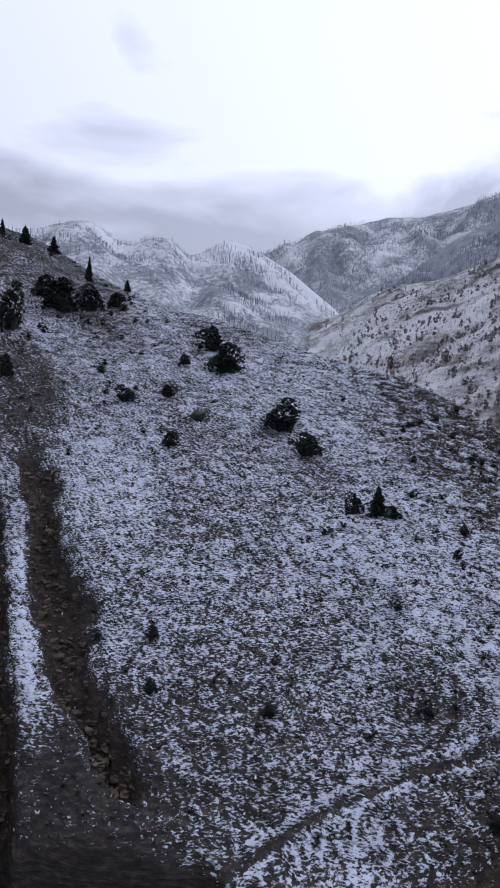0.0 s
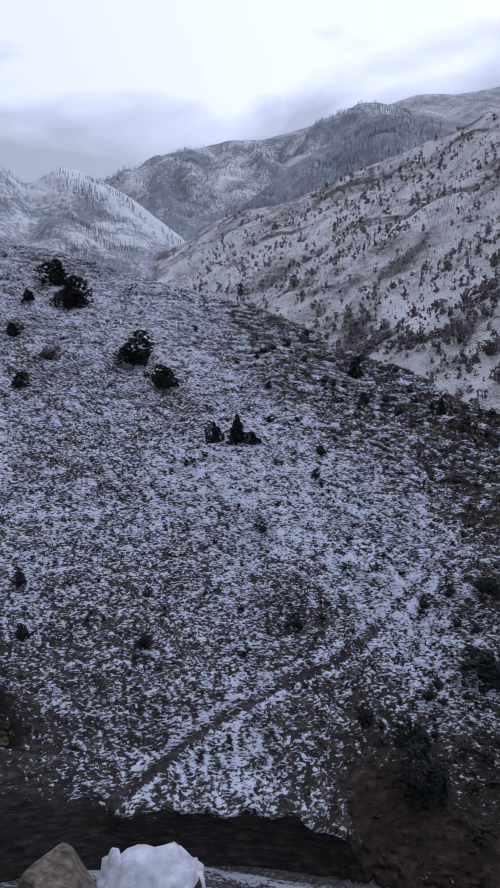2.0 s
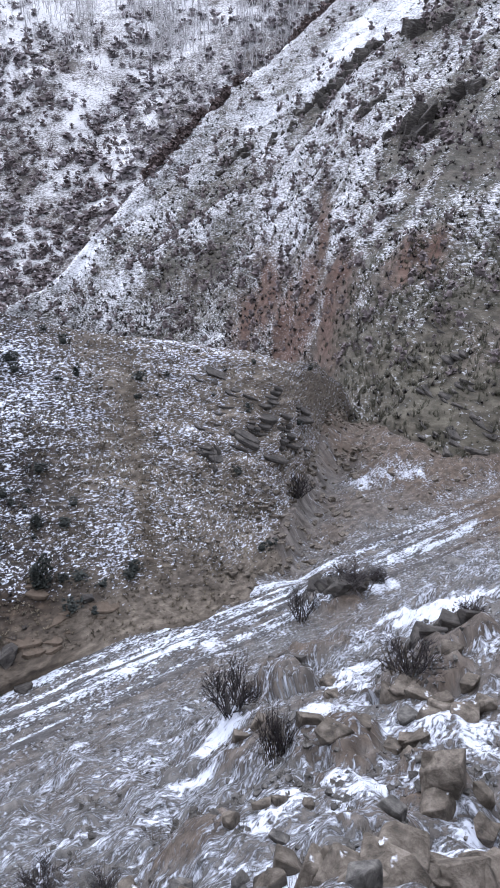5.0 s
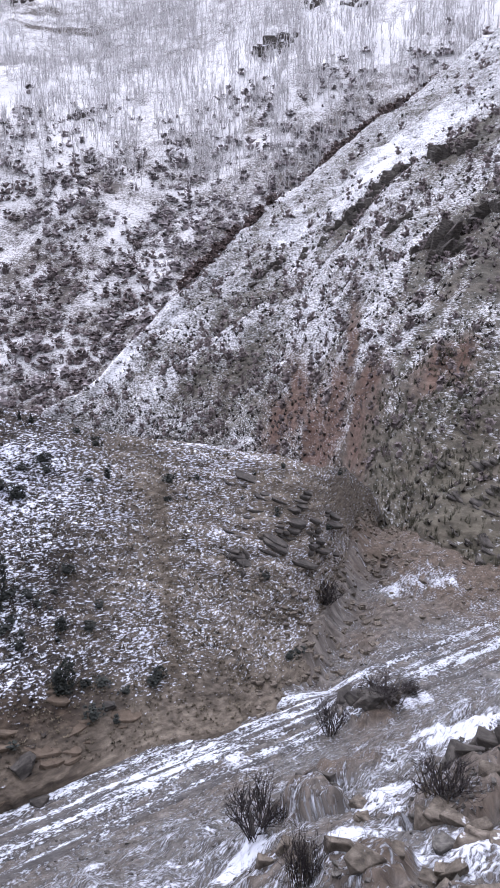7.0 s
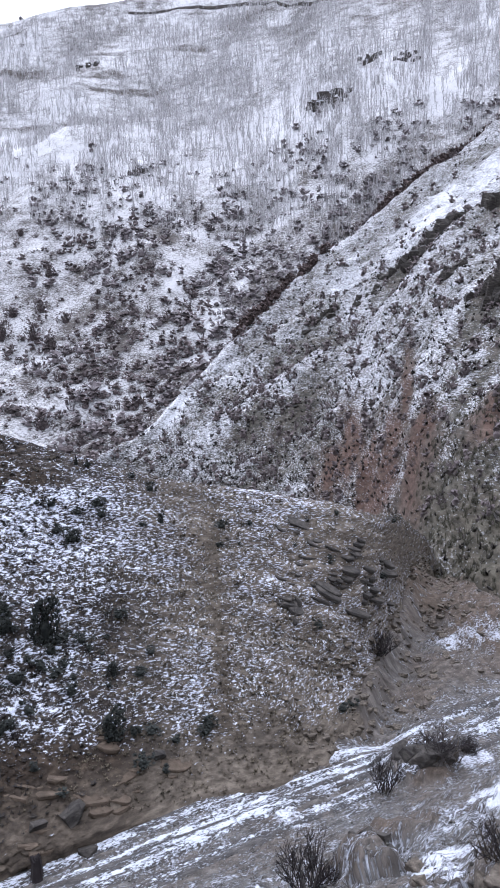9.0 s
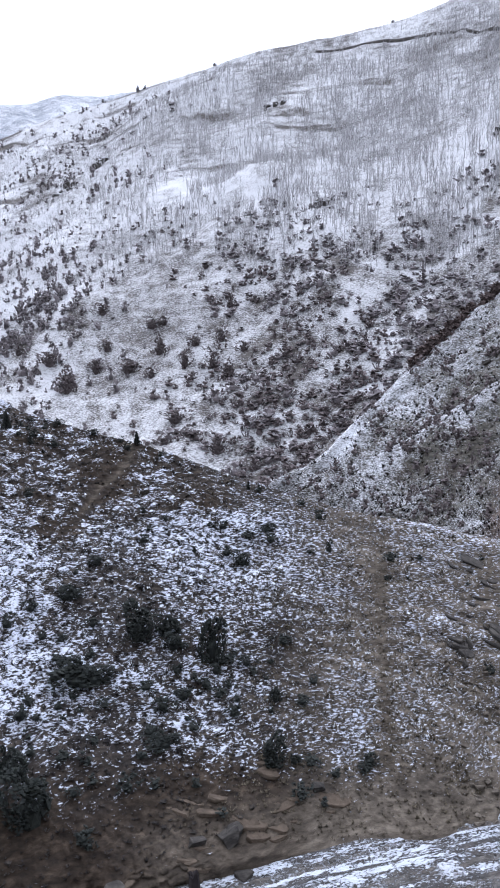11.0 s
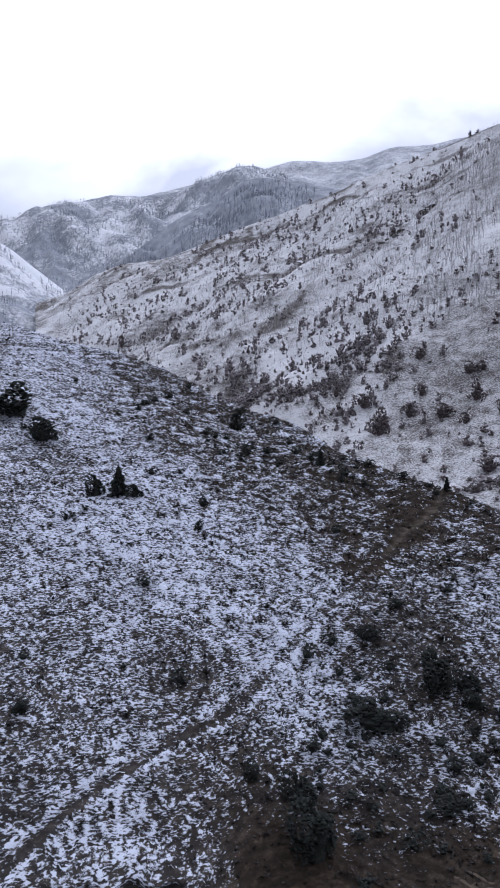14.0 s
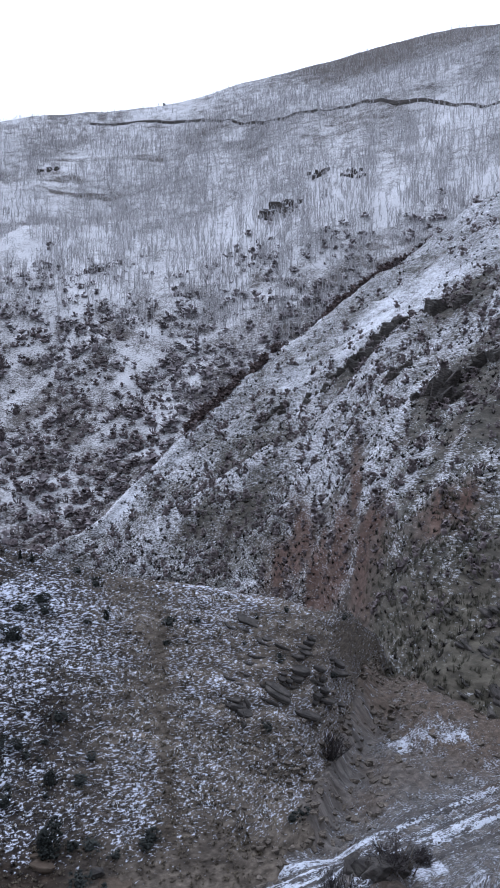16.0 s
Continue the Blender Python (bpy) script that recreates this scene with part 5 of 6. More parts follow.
b, v, x, y, z, rng = slope_points(near_hill, 4200, -19.5, 66, heath_density, 309, 0.06, 0.99)
heath = [bushy_crown(rnd, 14, 0.12, 0.24) for _ in range(4)]
size, turn, tall = rng.uniform(0.25, 0.75, len(x)), rng.uniform(0, 6.28, len(x)), rng.uniform(0.45, 0.8, len(x))
rest = set_out("heath_bush", [bushy_crown(rnd, 60, 0.06, 0.13) for _ in range(4)], [m_needle], x, y, z, size, turn, 160, "low dark heath bush between grass and snow", "bush", "heath bushes on the hill", tall)
x, y, z, size, turn, tall = x[rest], y[rest], z[rest], size[rest], turn[rest], tall[rest]
tagged(new("dark_heath", strew("dark_heath", heath, x, y, z, size, turn, [m_needle], squash=tall)), "low dark heath bushes between grass and snow", "heath", kind="stuff")


def wood_density(b, v, x, y):
    r = np.hypot(x, y)
    d = smooth(0.26, 0.44, v + 0.12 * rough(x / 25, y / 25, 311, 2)) * (0.62 + 0.38 * smooth(20, 36, b))
    d = d * np.clip(0.26 + 1.35 * grain(b * 1.7, r / 34, 313) ** 1.3 * (0.35 + grain(x / 7, y / 7, 315)), 0, 1) * (1 - near_any(b, r, CLEARINGS)) * (1 - 0.8 * far_ledges(b, v))
    return np.where((b > 55) & (v > 0.86), 0.9, d)


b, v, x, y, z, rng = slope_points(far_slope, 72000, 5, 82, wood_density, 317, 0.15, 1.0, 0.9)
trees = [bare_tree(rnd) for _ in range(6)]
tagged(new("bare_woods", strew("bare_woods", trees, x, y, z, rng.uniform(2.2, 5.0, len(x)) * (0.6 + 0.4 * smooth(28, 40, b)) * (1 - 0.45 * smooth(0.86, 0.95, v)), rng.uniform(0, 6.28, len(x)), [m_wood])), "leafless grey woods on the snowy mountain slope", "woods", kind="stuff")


def bush_density(b, v, x, y):
    r = np.hypot(x, y)
    d = smooth(0.46, 0.32, v + 0.06 * rough(x / 20, y / 20, 321, 2)) * (0.03 + 0.97 * smooth(37, 42, b + 3 * rough(x / 18, y / 18, 327, 2))) * np.clip(1.5 * grain(x / 9, y / 9, 323) + 0.05 + 0.3 * smooth(0.28, 0.15, v) * smooth(58, 50, b), 0.05, 1.0)
    d = d + 0.34 * smooth(42, 30, b) * smooth(1.05, 0.8, v) * np.clip(grain(x / 16, y / 16, 325) * 2.0 - 0.4, 0, 1)
    d = d + 0.4 * np.exp(-((v - 0.43) / 0.05) ** 2) * smooth(31, 36, b) * np.clip(2.2 * grain(x / 7, y / 7, 329) - 0.7, 0, 1)
    return np.maximum(d * (1 - 0.97 * near_any(b, r, CLEARINGS)), 0.9 * near_any(b, r, THICKETS))


def spaced_points(slope, b0, b1, v0, v1, gap_b, gap_v, density, seed):
    """Like slope_points, but with the points kept apart: gaps in degrees and in shares of the slope."""
    rng = np.random.default_rng(seed)
    b, v = np.meshgrid(np.arange(b0, b1, gap_b), np.arange(v0, v1, gap_v), indexing="ij")
    b, v = (b + rng.uniform(-0.45, 0.45, b.shape) * gap_b).ravel(), (v + rng.uniform(-0.45, 0.45, v.shape) * gap_v).ravel()
    x, y, z = slope(b, v)
    keep = rng.random(len(b)) < density(b, v, x, y)
    return b[keep], v[keep], x[keep], y[keep], z[keep], rng


b, v, x, y, z, rng = spaced_points(far_slope, 6, 80, 0.01, 0.99, 0.46, 0.0088, bush_density, 331)
bushes = [bare_bush(rnd, 14, 0.5, 0.11) for _ in range(2)] + [bushy_crown(rnd, 11, 0.14, 0.28) for _ in range(6)]
size, turn, tall = (0.9 + 2.4 * rng.random(len(x)) ** 1.8) * (0.55 + 0.45 * smooth(28, 38, b)), rng.uniform(0, 6.28, len(x)), rng.uniform(0.45, 0.9, len(x))
far_low = v + 0.10 * rough(x / 12, y / 12, 339, 2) + 0.16 * smooth(46, 56, b) < 0.30 + 0.5 * smooth(40, 32, b)
rest = set_out("thicket_bush", bushes, [m_brush], x, y, z, size, turn, 240, "leafless grey-brown bush on the snowy slope", "bush", "bushes on the far slope", tall)
x, y, z, size, turn, tall = x[rest], y[rest], z[rest], size[rest], turn[rest], tall[rest]
low = far_low[rest]
tagged(new("bare_thickets", strew("bare_thickets", bushes, x[~low], y[~low], z[~low], size[~low], turn[~low], [m_brush], squash=tall[~low])), "leafless grey-brown thickets on the snowy slope", "bushes", kind="stuff")
tagged(new("dark_brush", strew("dark_brush", bushes, x[low], y[low], z[low], size[low], turn[low], [m_twig], squash=tall[low])), "leafless dark brown brush low on the snowy slope", "bushes", kind="stuff")


b, v, x, y, z, rng = slope_points(far_slope, 3200, 18, 31.5, lambda b, v, x, y: 0.6 * near_any(b, np.hypot(x, y), THICKETS), 333, 0.08, 0.36)
tagged(new("dark_thickets", strew("dark_thickets", bushes, x, y, z, rng.uniform(0.9, 2.4, len(x)), rng.uniform(0, 6.28, len(x)), [m_brush])), "dense leafless dark thicket in a hollow", "bushes", kind="stuff")


b, v, x, y, z, rng = slope_points(far_slope, 3600, 5, 38, lambda b, v, x, y: smooth(38, 30, b) * (1 - 0.8 * near_any(b, np.hypot(x, y), CLEARINGS)) * np.clip(1.9 * grain(x / 26, y / 26, 335) - 0.4, 0.05, 1), 337, 0.1, 0.995)
small_trees = bushes[2:]
size, turn, tall = 0.8 + 1.9 * rng.random(len(x)) ** 2.2, rng.uniform(0, 6.28, len(x)), rng.uniform(0.8, 1.6, len(x))
rest = set_out("small_tree", small_trees, [m_brush], x, y, z, size, turn, 160, "small dark tree on open snow", "tree", "small trees on the far slope", tall)
x, y, z, size, turn, tall = x[rest], y[rest], z[rest], size[rest], turn[rest], tall[rest]
tagged(new("scattered_trees", strew("scattered_trees", small_trees, x, y, z, size, turn, [m_brush], squash=tall)), "small dark trees scattered over open snow", "trees", kind="stuff")


def spur_density(b, v, x, y):
    r = np.hypot(x, y)
    d = (0.40 * smooth(0.8, 0.2, v) + 0.16) * np.clip(0.1 + 1.3 * grain(x / 5, y / 5, 341) + 0.8 * near_any(b, r, SPUR_DARK), 0, 1.5) * (1 - 0.9 * near_any(b, r, SPUR_CLEAR))
    return d * smooth(0.02, 0.08, v)


b, v, x, y, z, rng = slope_points(spur, 9500, 43, 82, spur_density, 343, 0.02, 1.0, 1.1)
size, turn = (0.32 + 1.15 * rng.random(len(x)) ** 2.4) * (0.45 + np.hypot(x, y) / 230), rng.uniform(0, 6.28, len(x))
rest = set_out("spur_bush", bushes, [m_twig], x, y, z, size, turn, 200, "leafless dark bush on the rocky spur", "bush", "bushes on the spur")
x, y, z, size, turn = x[rest], y[rest], z[rest], size[rest], turn[rest]
tagged(new("spur_thickets", strew("spur_thickets", bushes, x, y, z, size, turn, [m_twig])), "leafless dark bushes on the rocky spur", "bushes", kind="stuff")

b, v, x, y, z, rng = slope_points(spur, 16000, 43, 82, lambda b, v, x, y: np.clip(0.75 - 0.7 * v + 0.3 * rough(x / 6, y / 6, 345, 2), 0.1, 0.9) * (1 - 0.8 * near_any(b, np.hypot(x, y), SPUR_CLEAR)) * (1 - 0.6 * smooth(63, 67, b) * smooth(0.15, 0.05, v)), 347, 0.0, 1.0, 1.2)
tagged(new("spur_grass", strew("spur_grass", tufts[:5], x, y, z, rng.uniform(0.25, 0.8, len(x)) * (0.6 + np.hypot(x, y) / 220), rng.uniform(0, 6.28, len(x)), [m_tuft])), "dead dark grass and heath on the rocky spur", "grass", kind="stuff")

b, v, x, y, z, rng = slope_points(spur, 4200, 64, 82, lambda b, v, x, y: smooth(66, 68.5, b) * smooth(0.20, 0.08, v) * np.clip(0.25 + 1.0 * grain(x / 4, y / 4, 361), 0, 1), 363, 0.0, 0.20, 1.1)
brush = [bare_bush(rnd, 9, 0.35, 0.07) for _ in range(4)]
tagged(new("green_brush", strew("green_brush", brush, x, y, z, rng.uniform(0.25, 0.8, len(x)), rng.uniform(0, 6.28, len(x)), [m_green], squash=rng.uniform(0.6, 1.2, len(x)))), "dull green brush and grass on the gully side", "bushes", kind="stuff")

b, v, x, y, z, rng = slope_points(spur, 3600, 52, 74, lambda b, v, x, y: np.clip(smooth(53.5, 55, b) * smooth(61, 59, b) + smooth(63.5, 65, b) * smooth(72, 69, b), 0, 1) * (0.35 + 0.65 * grain(b * 2.2, v * 0, 365)) * smooth(1.14, 1.02, v), 367, 0.985, 1.12)
tagged(new("crest_brush", strew("crest_brush", bushes, x, y, z, rng.uniform(0.7, 2.0, len(x)), rng.uniform(0, 6.28, len(x)), [m_rust])), "dense leafless red-brown brush behind the spur's crest", "bushes", kind="stuff")

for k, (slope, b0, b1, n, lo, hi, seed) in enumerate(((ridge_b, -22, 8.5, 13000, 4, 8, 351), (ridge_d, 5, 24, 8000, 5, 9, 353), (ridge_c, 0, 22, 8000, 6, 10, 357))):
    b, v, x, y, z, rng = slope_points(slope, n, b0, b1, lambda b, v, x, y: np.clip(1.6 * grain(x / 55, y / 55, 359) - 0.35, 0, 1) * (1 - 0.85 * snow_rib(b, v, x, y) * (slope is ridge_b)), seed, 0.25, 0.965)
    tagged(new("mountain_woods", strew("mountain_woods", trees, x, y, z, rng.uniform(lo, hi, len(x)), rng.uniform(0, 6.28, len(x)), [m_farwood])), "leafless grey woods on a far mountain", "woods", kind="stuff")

# ---------------------------------------------------------------- rocks
def angular(name, rnd, w, d, h, mat, points=16, soft=True):
    """A broken stone: the hull of points strewn in a box, with softened edges."""
    bm = bmesh.new()
    for k in range(points):
        a = rnd.uniform(0, 6.283)
        q = rnd.uniform(0.65, 1.0)
        if k < 8:  # the corners of the block
            c = (0.5 * w * (1 if k & 1 else -1) * rnd.uniform(0.3, 1.0), 0.5 * d * (1 if k & 2 else -1) * rnd.uniform(0.3, 1.0), h * (rnd.uniform(0.45, 1.0) if k & 4 else 0.0))
        else:
            c = (0.5 * w * q * math.cos(a), 0.5 * d * q * math.sin(a), h * (rnd.random() ** 0.8))
        bm.verts.new(c)
    res = bmesh.ops.convex_hull(bm, input=bm.verts)
    bmesh.ops.delete(bm, geom=[g for g in res["geom_interior"] if isinstance(g, bmesh.types.BMVert)], context="VERTS")
    if soft:
        bmesh.ops.bevel(bm, geom=bm.edges[:], offset=0.03 * min(w, d, h), segments=1, affect="EDGES")
    bmesh.ops.triangulate(bm, faces=bm.faces[:])
    me = bpy.data.meshes.new(name)
    bm.to_mesh(me)
    bm.free()
    me.materials.append(mat)
    return me


def set_down(ob, where, b, r, sink, spin=0.0, lean=(0, 0)):
    x, y, z = where(b, r)
    ob.matrix_basis = Matrix.LocRotScale((x, y, z - sink), Euler((lean[0], lean[1], spin)), None)
    return ob


rock_rnd = random.Random(21)


def lone_rocks(rows, where, mats, label, group, name="rock"):
    for k, (b, r, w, h) in enumerate(rows):
        me = angular(name, rock_rnd, w, w * rock_rnd.uniform(0.7, 1.0), h * 1.35, mats[k % len(mats)])
        ob = tagged(new(name, me), label, "rock", group)
        set_down(ob, where, b, r, 0.5 * h, rock_rnd.uniform(0, 6.28), (rock_rnd.uniform(-0.2, 0.2), rock_rnd.uniform(-0.2, 0.2)))


lone_rocks([(b, r, 0.7 * w, 0.6 * h) for b, r, w, h in FG_ROCKS], on_ground, [m_rock_brown, m_rock, m_rock_brown], "broken grey-brown rock among patches of snow", "rocks on the near slope")
lone_rocks([(b, r, 0.7 * w, 0.5 * h) for b, r, w, h in NEAR_STONES], near_hill.at, [m_rock_dark], "weathered brown boulder in the earth bank", "boulders in the bank", "boulder")


def bed(name, rnd, w, d, h, mat):
    """A flat slab of bedded rock: an uneven outline with a worn upper edge and an undercut foot."""
    n = 11
    ring = []
    for k in range(n):
        a = 6.283 * k / n + rnd.uniform(-0.2, 0.2)
        c, q = math.cos(a), math.sin(a)
        g = rnd.uniform(0.8, 1.08) / max(abs(c), abs(q)) ** 0.65
        ring.append((0.5 * w * g * c, 0.5 * d * g * q))
    bm = bmesh.new()
    rows = []
    for f, lift in ((0.86, 0.0), (1.0, 0.45), (0.99, 0.85), (0.90, 1.0)):
        rows.append([bm.verts.new((x * f * rnd.uniform(0.96, 1.04), y * f * rnd.uniform(0.96, 1.04), h * (lift + rnd.uniform(-0.06, 0.06)))) for x, y in ring])
    for lo, hi in zip(rows[:-1], rows[1:]):
        for k in range(n):
            bm.faces.new((lo[k], lo[(k + 1) % n], hi[(k + 1) % n], hi[k]))
    bm.faces.new(rows[-1])
    bm.faces.new(rows[0][::-1])
    bmesh.ops.triangulate(bm, faces=bm.faces[:])
    me = bpy.data.meshes.new(name)
    bm.to_mesh(me)
    bm.free()
    me.materials.append(mat)
    return me


def ledges(rows, where, mat, label, group, layers=4, face=0.0, sunk=0.4, lean_back=1.0):
    """Outcrops of bedded rock: slabs lying on one another, stepping back up the slope."""
    for b, r, w, h in rows:
        x, y, z = where(b, r)
        root = tagged(new("rock_outcrop"), label, "rock", group)
        root.matrix_basis = Matrix.LocRotScale((x, y, z), Euler((0, 0, -radians(b) + rock_rnd.uniform(-0.25, 0.25))), None)
        n = layers
        for k in range(n):
            q = w * rock_rnd.uniform(0.45, 0.9)
            s = part("slab", bed("slab", rock_rnd, q, max(0.5 * q, 1.2 * h), h / n * rock_rnd.uniform(0.9, 1.5), mat), root)
            s.location = (rock_rnd.uniform(-0.28, 0.28) * w, lean_back * h * k / n + 0.25 * h, h * (k / n - sunk))
            s.rotation_euler = (rock_rnd.uniform(-0.1, 0.25), rock_rnd.uniform(-0.15, 0.15) + face, rock_rnd.uniform(-0.5, 0.5))


ledges([(b, r, 0.8 * w, 0.7 * h) for b, r, w, h in SLABS], spur.at, m_rock_dark, "tilted grey rock slabs beside the stream gully", "slabs by the gully", 4, 0.42, 0.55, 1.4)
beds = random.Random(33)
NOSE_BEDS = [(q, 33.6 + 0.62 * (q - 57) + beds.uniform(-1.6, 1.6), beds.uniform(0.6, 1.5), beds.uniform(0.3, 0.55)) for q in np.linspace(57.5, 65.4, 13)]
ledges([(b, r, 1.1 * w, 1.2 * h) for b, r, w, h in NOSE_LEDGES] + NOSE_BEDS, near_hill.at, m_rock_dark, "low dark rock ledge in dry grass", "ledges on the hill", 3, 0.28, 0.45, 1.6)


ledges([(b, r, 0.85 * w, 0.42 * h) for b, r, w, h in BANK_SLABS], near_hill.at, m_rock_damp, "flat brown rock slabs in the earth bank", "slabs in the bank", 2, 0.12, 0.75, 2.2)


def outcrop(b, r, w, h, count, mat, where=on_ground, label="broken brown rock outcrop among snow patches", group="outcrops on the near slope", big=(0.4, 0.75)):
    """Rock broken along its joints: angular blocks half in the ground, leaning together, low ones in front."""
    root = tagged(new("rock_outcrop"), label, "rock", group)
    root.location = where(b, r)
    base = root.location.copy()
    turn, lean = -radians(b) + rock_rnd.uniform(-0.3, 0.3), rock_rnd.uniform(-0.3, 0.3)
    for k in range(count):
        u, q = rock_rnd.uniform(-0.5, 0.5), rock_rnd.uniform(-0.28, 0.28)
        n = w * rock_rnd.uniform(*big)
        tall = h * rock_rnd.uniform(0.5, 1.0) * (1 - 1.2 * u * u) * (1 + 0.7 * q)
        s = part("block", angular("block", rock_rnd, n, n * rock_rnd.uniform(0.55, 0.9), tall * 1.7, mat, 15), root)
        s.location = Vector(where(b + math.degrees(u * w / r), r + q * w)) - base - Vector((0, 0, 0.75 * tall))
        s.rotation_euler = (rock_rnd.uniform(-0.3, 0.4), lean + rock_rnd.uniform(-0.15, 0.15), turn + rock_rnd.uniform(-0.5, 0.5))


for b, r, w, h in FAR_ROCKS:
    outcrop(b, r, 1.1 * w, 0.8 * h, 11, m_rock_snowy, far_slope.at, "dark bedded rock outcrop on the wooded slope", "outcrops on the mountain", (0.18, 0.4))
for b, r, w, h in SPUR_ROCKS:
    outcrop(b, r, 1.2 * w, 0.7 * h, 12, m_rock_dark, spur.at, "dark bedded rock outcrop with snow on the spur", "outcrops on the spur", (0.18, 0.4))
m_rock_capped = mottled("brown_rock_with_snow", [(0.32, (0.042, 0.036, 0.029)), (0.5, (0.112, 0.095, 0.076)), (0.70, (0.21, 0.182, 0.15))], 5.0, 0.92, 0.9, 0.08, 0.3)
lay_snow(m_rock_capped, 1.8, 1.06, 1.14)
for b, r, w, h, n in ((77.5, 6.5, 1.6, 0.66, 6), (81.5, 7.2, 1.4, 0.6, 5), (72.6, 6.3, 1.1, 0.42, 4), (79.5, 9.6, 1.3, 0.5, 5), (66.0, 6.5, 0.9, 0.34, 3), (69.0, 11.5, 1.1, 0.36, 3), (75.3, 11.7, 0.9, 0.4, 3), (78.7, 12.7, 1.2, 0.5, 4),
                      (74.6, 13.6, 1.1, 0.5, 4), (47.5, 7.6, 1.0, 0.36, 4), (42.0, 8.0, 0.9, 0.32, 4), (53.5, 7.3, 0.8, 0.3, 3), (60.5, 12.9, 0.8, 0.3, 2), (67.4, 13.9, 0.6, 0.3, 2), (62.2, 9.1, 0.6, 0.26, 2)):
    outcrop(b, r, w, h, n, m_rock_capped)
for b, r, w, h, n in ((64.4, 18.4, 1.2, 0.35, 4), (68.4, 27.8, 2.2, 0.6, 7), (78.0, 16.2, 1.4, 0.5, 6)):
    outcrop(b, r, w, h, n, m_rock_dark, label="dark broken rock outcrop beside the track")


def boulder(b, r, w, d, h, sink, mat, label, snow=True, seed=1, spin=0.0):
    """A rounded boulder; snow lies thick on its upper side."""
    bm = bmesh.new()
    bmesh.ops.create_icosphere(bm, subdivisions=4, radius=1.0)
    for v in bm.verts:
        p = v.co.copy()
        k = 1 + 0.28 * noise.noise(p * 1.3 + Vector((seed * 3.7, 0, 0))) + 0.10 * noise.noise(p * 3.4 + Vector((0, seed * 2.1, 0))) + 0.03 * noise.noise(p * 9)
        v.co = Vector((p.x * w / 2, p.y * d / 2, (p.z + 0.4) * h / 1.4)) * k
    bm.normal_update()
    base = bpy.data.meshes.new("stone")
    bm.to_mesh(base)
    base.materials.append(mat)
    base.polygons.foreach_set("use_smooth", np.ones(len(base.polygons), bool))
    root = tagged(new("boulder"), label, "boulder", "boulders above the track")
    stone = part("stone", base, root)
    if snow:
        low = [f for f in bm.faces if f.normal.z + 0.3 * noise.noise(f.calc_center_median() * 1.1 + Vector((seed, 0, 0))) + 0.75 * noise.noise(f.calc_center_median() * 2.6 + Vector((0, seed * 1.7, 0))) < 0.12]
        bmesh.ops.delete(bm, geom=low, context="FACES")
        left, best = set(bm.faces), []
        while left:  # keep the one large sheet of snow
            todo, piece = [left.pop()], []
            while todo:
                f = todo.pop()
                piece.append(f)
                for e in f.edges:
                    for g in e.link_faces:
                        if g in left:
                            left.discard(g)
                            todo.append(g)
            best = max(best, piece, key=len)
        keep = set(best)
        bmesh.ops.delete(bm, geom=[f for f in bm.faces if f not in keep], context="FACES")
        for v in bm.verts:
            e = 0.0 if v.is_boundary else 1.0
            v.co += Vector((v.normal.x * 0.4, v.normal.y * 0.4, v.normal.z)) * (-0.02 + e * 0.22 * (1 + 0.8 * noise.noise(v.co * 2.3) + 0.8 * noise.noise(v.co * 5.5)))
        cap = bpy.data.meshes.new("snow_cap")
        bm.to_mesh(cap)
        cap.materials.append(m_snow)
        cap.polygons.foreach_set("use_smooth", np.ones(len(cap.polygons), bool))
        part("snow_cap", cap, stone, "thick lumpy white snow")
    bm.free()
    return set_down(root, on_ground, b, r, sink, spin)


boulder(1.9, 16.6, 3.0, 2.3, 1.6, 0.35, m_rock_dark, "large grey boulder under thick lumpy snow", True, 1, 0.4)
boulder(4.9, 15.4, 2.0, 1.7, 1.1, 0.3, m_rock_dark, "grey boulder capped with snow", True, 2, 1.2)
boulder(-0.6, 17.0, 1.2, 1.1, 1.3, 0.25, m_rock, "dark boulder dusted with snow", True, 3, 2.0)
set_down(tagged(new("boulder", angular("boulder", random.Random(5), 2.5, 2.1, 2.1, m_rock_brown, 15)), "bare brown boulder beside a snow-covered one", "boulder", "boulders above the track"), on_ground, -5.4, 16.2, 0.5, 0.9)
boulder(8.6, 14.6, 1.0, 0.9, 0.8, 0.2, m_rock, "small grey boulder capped with snow", True, 5, 0.2)


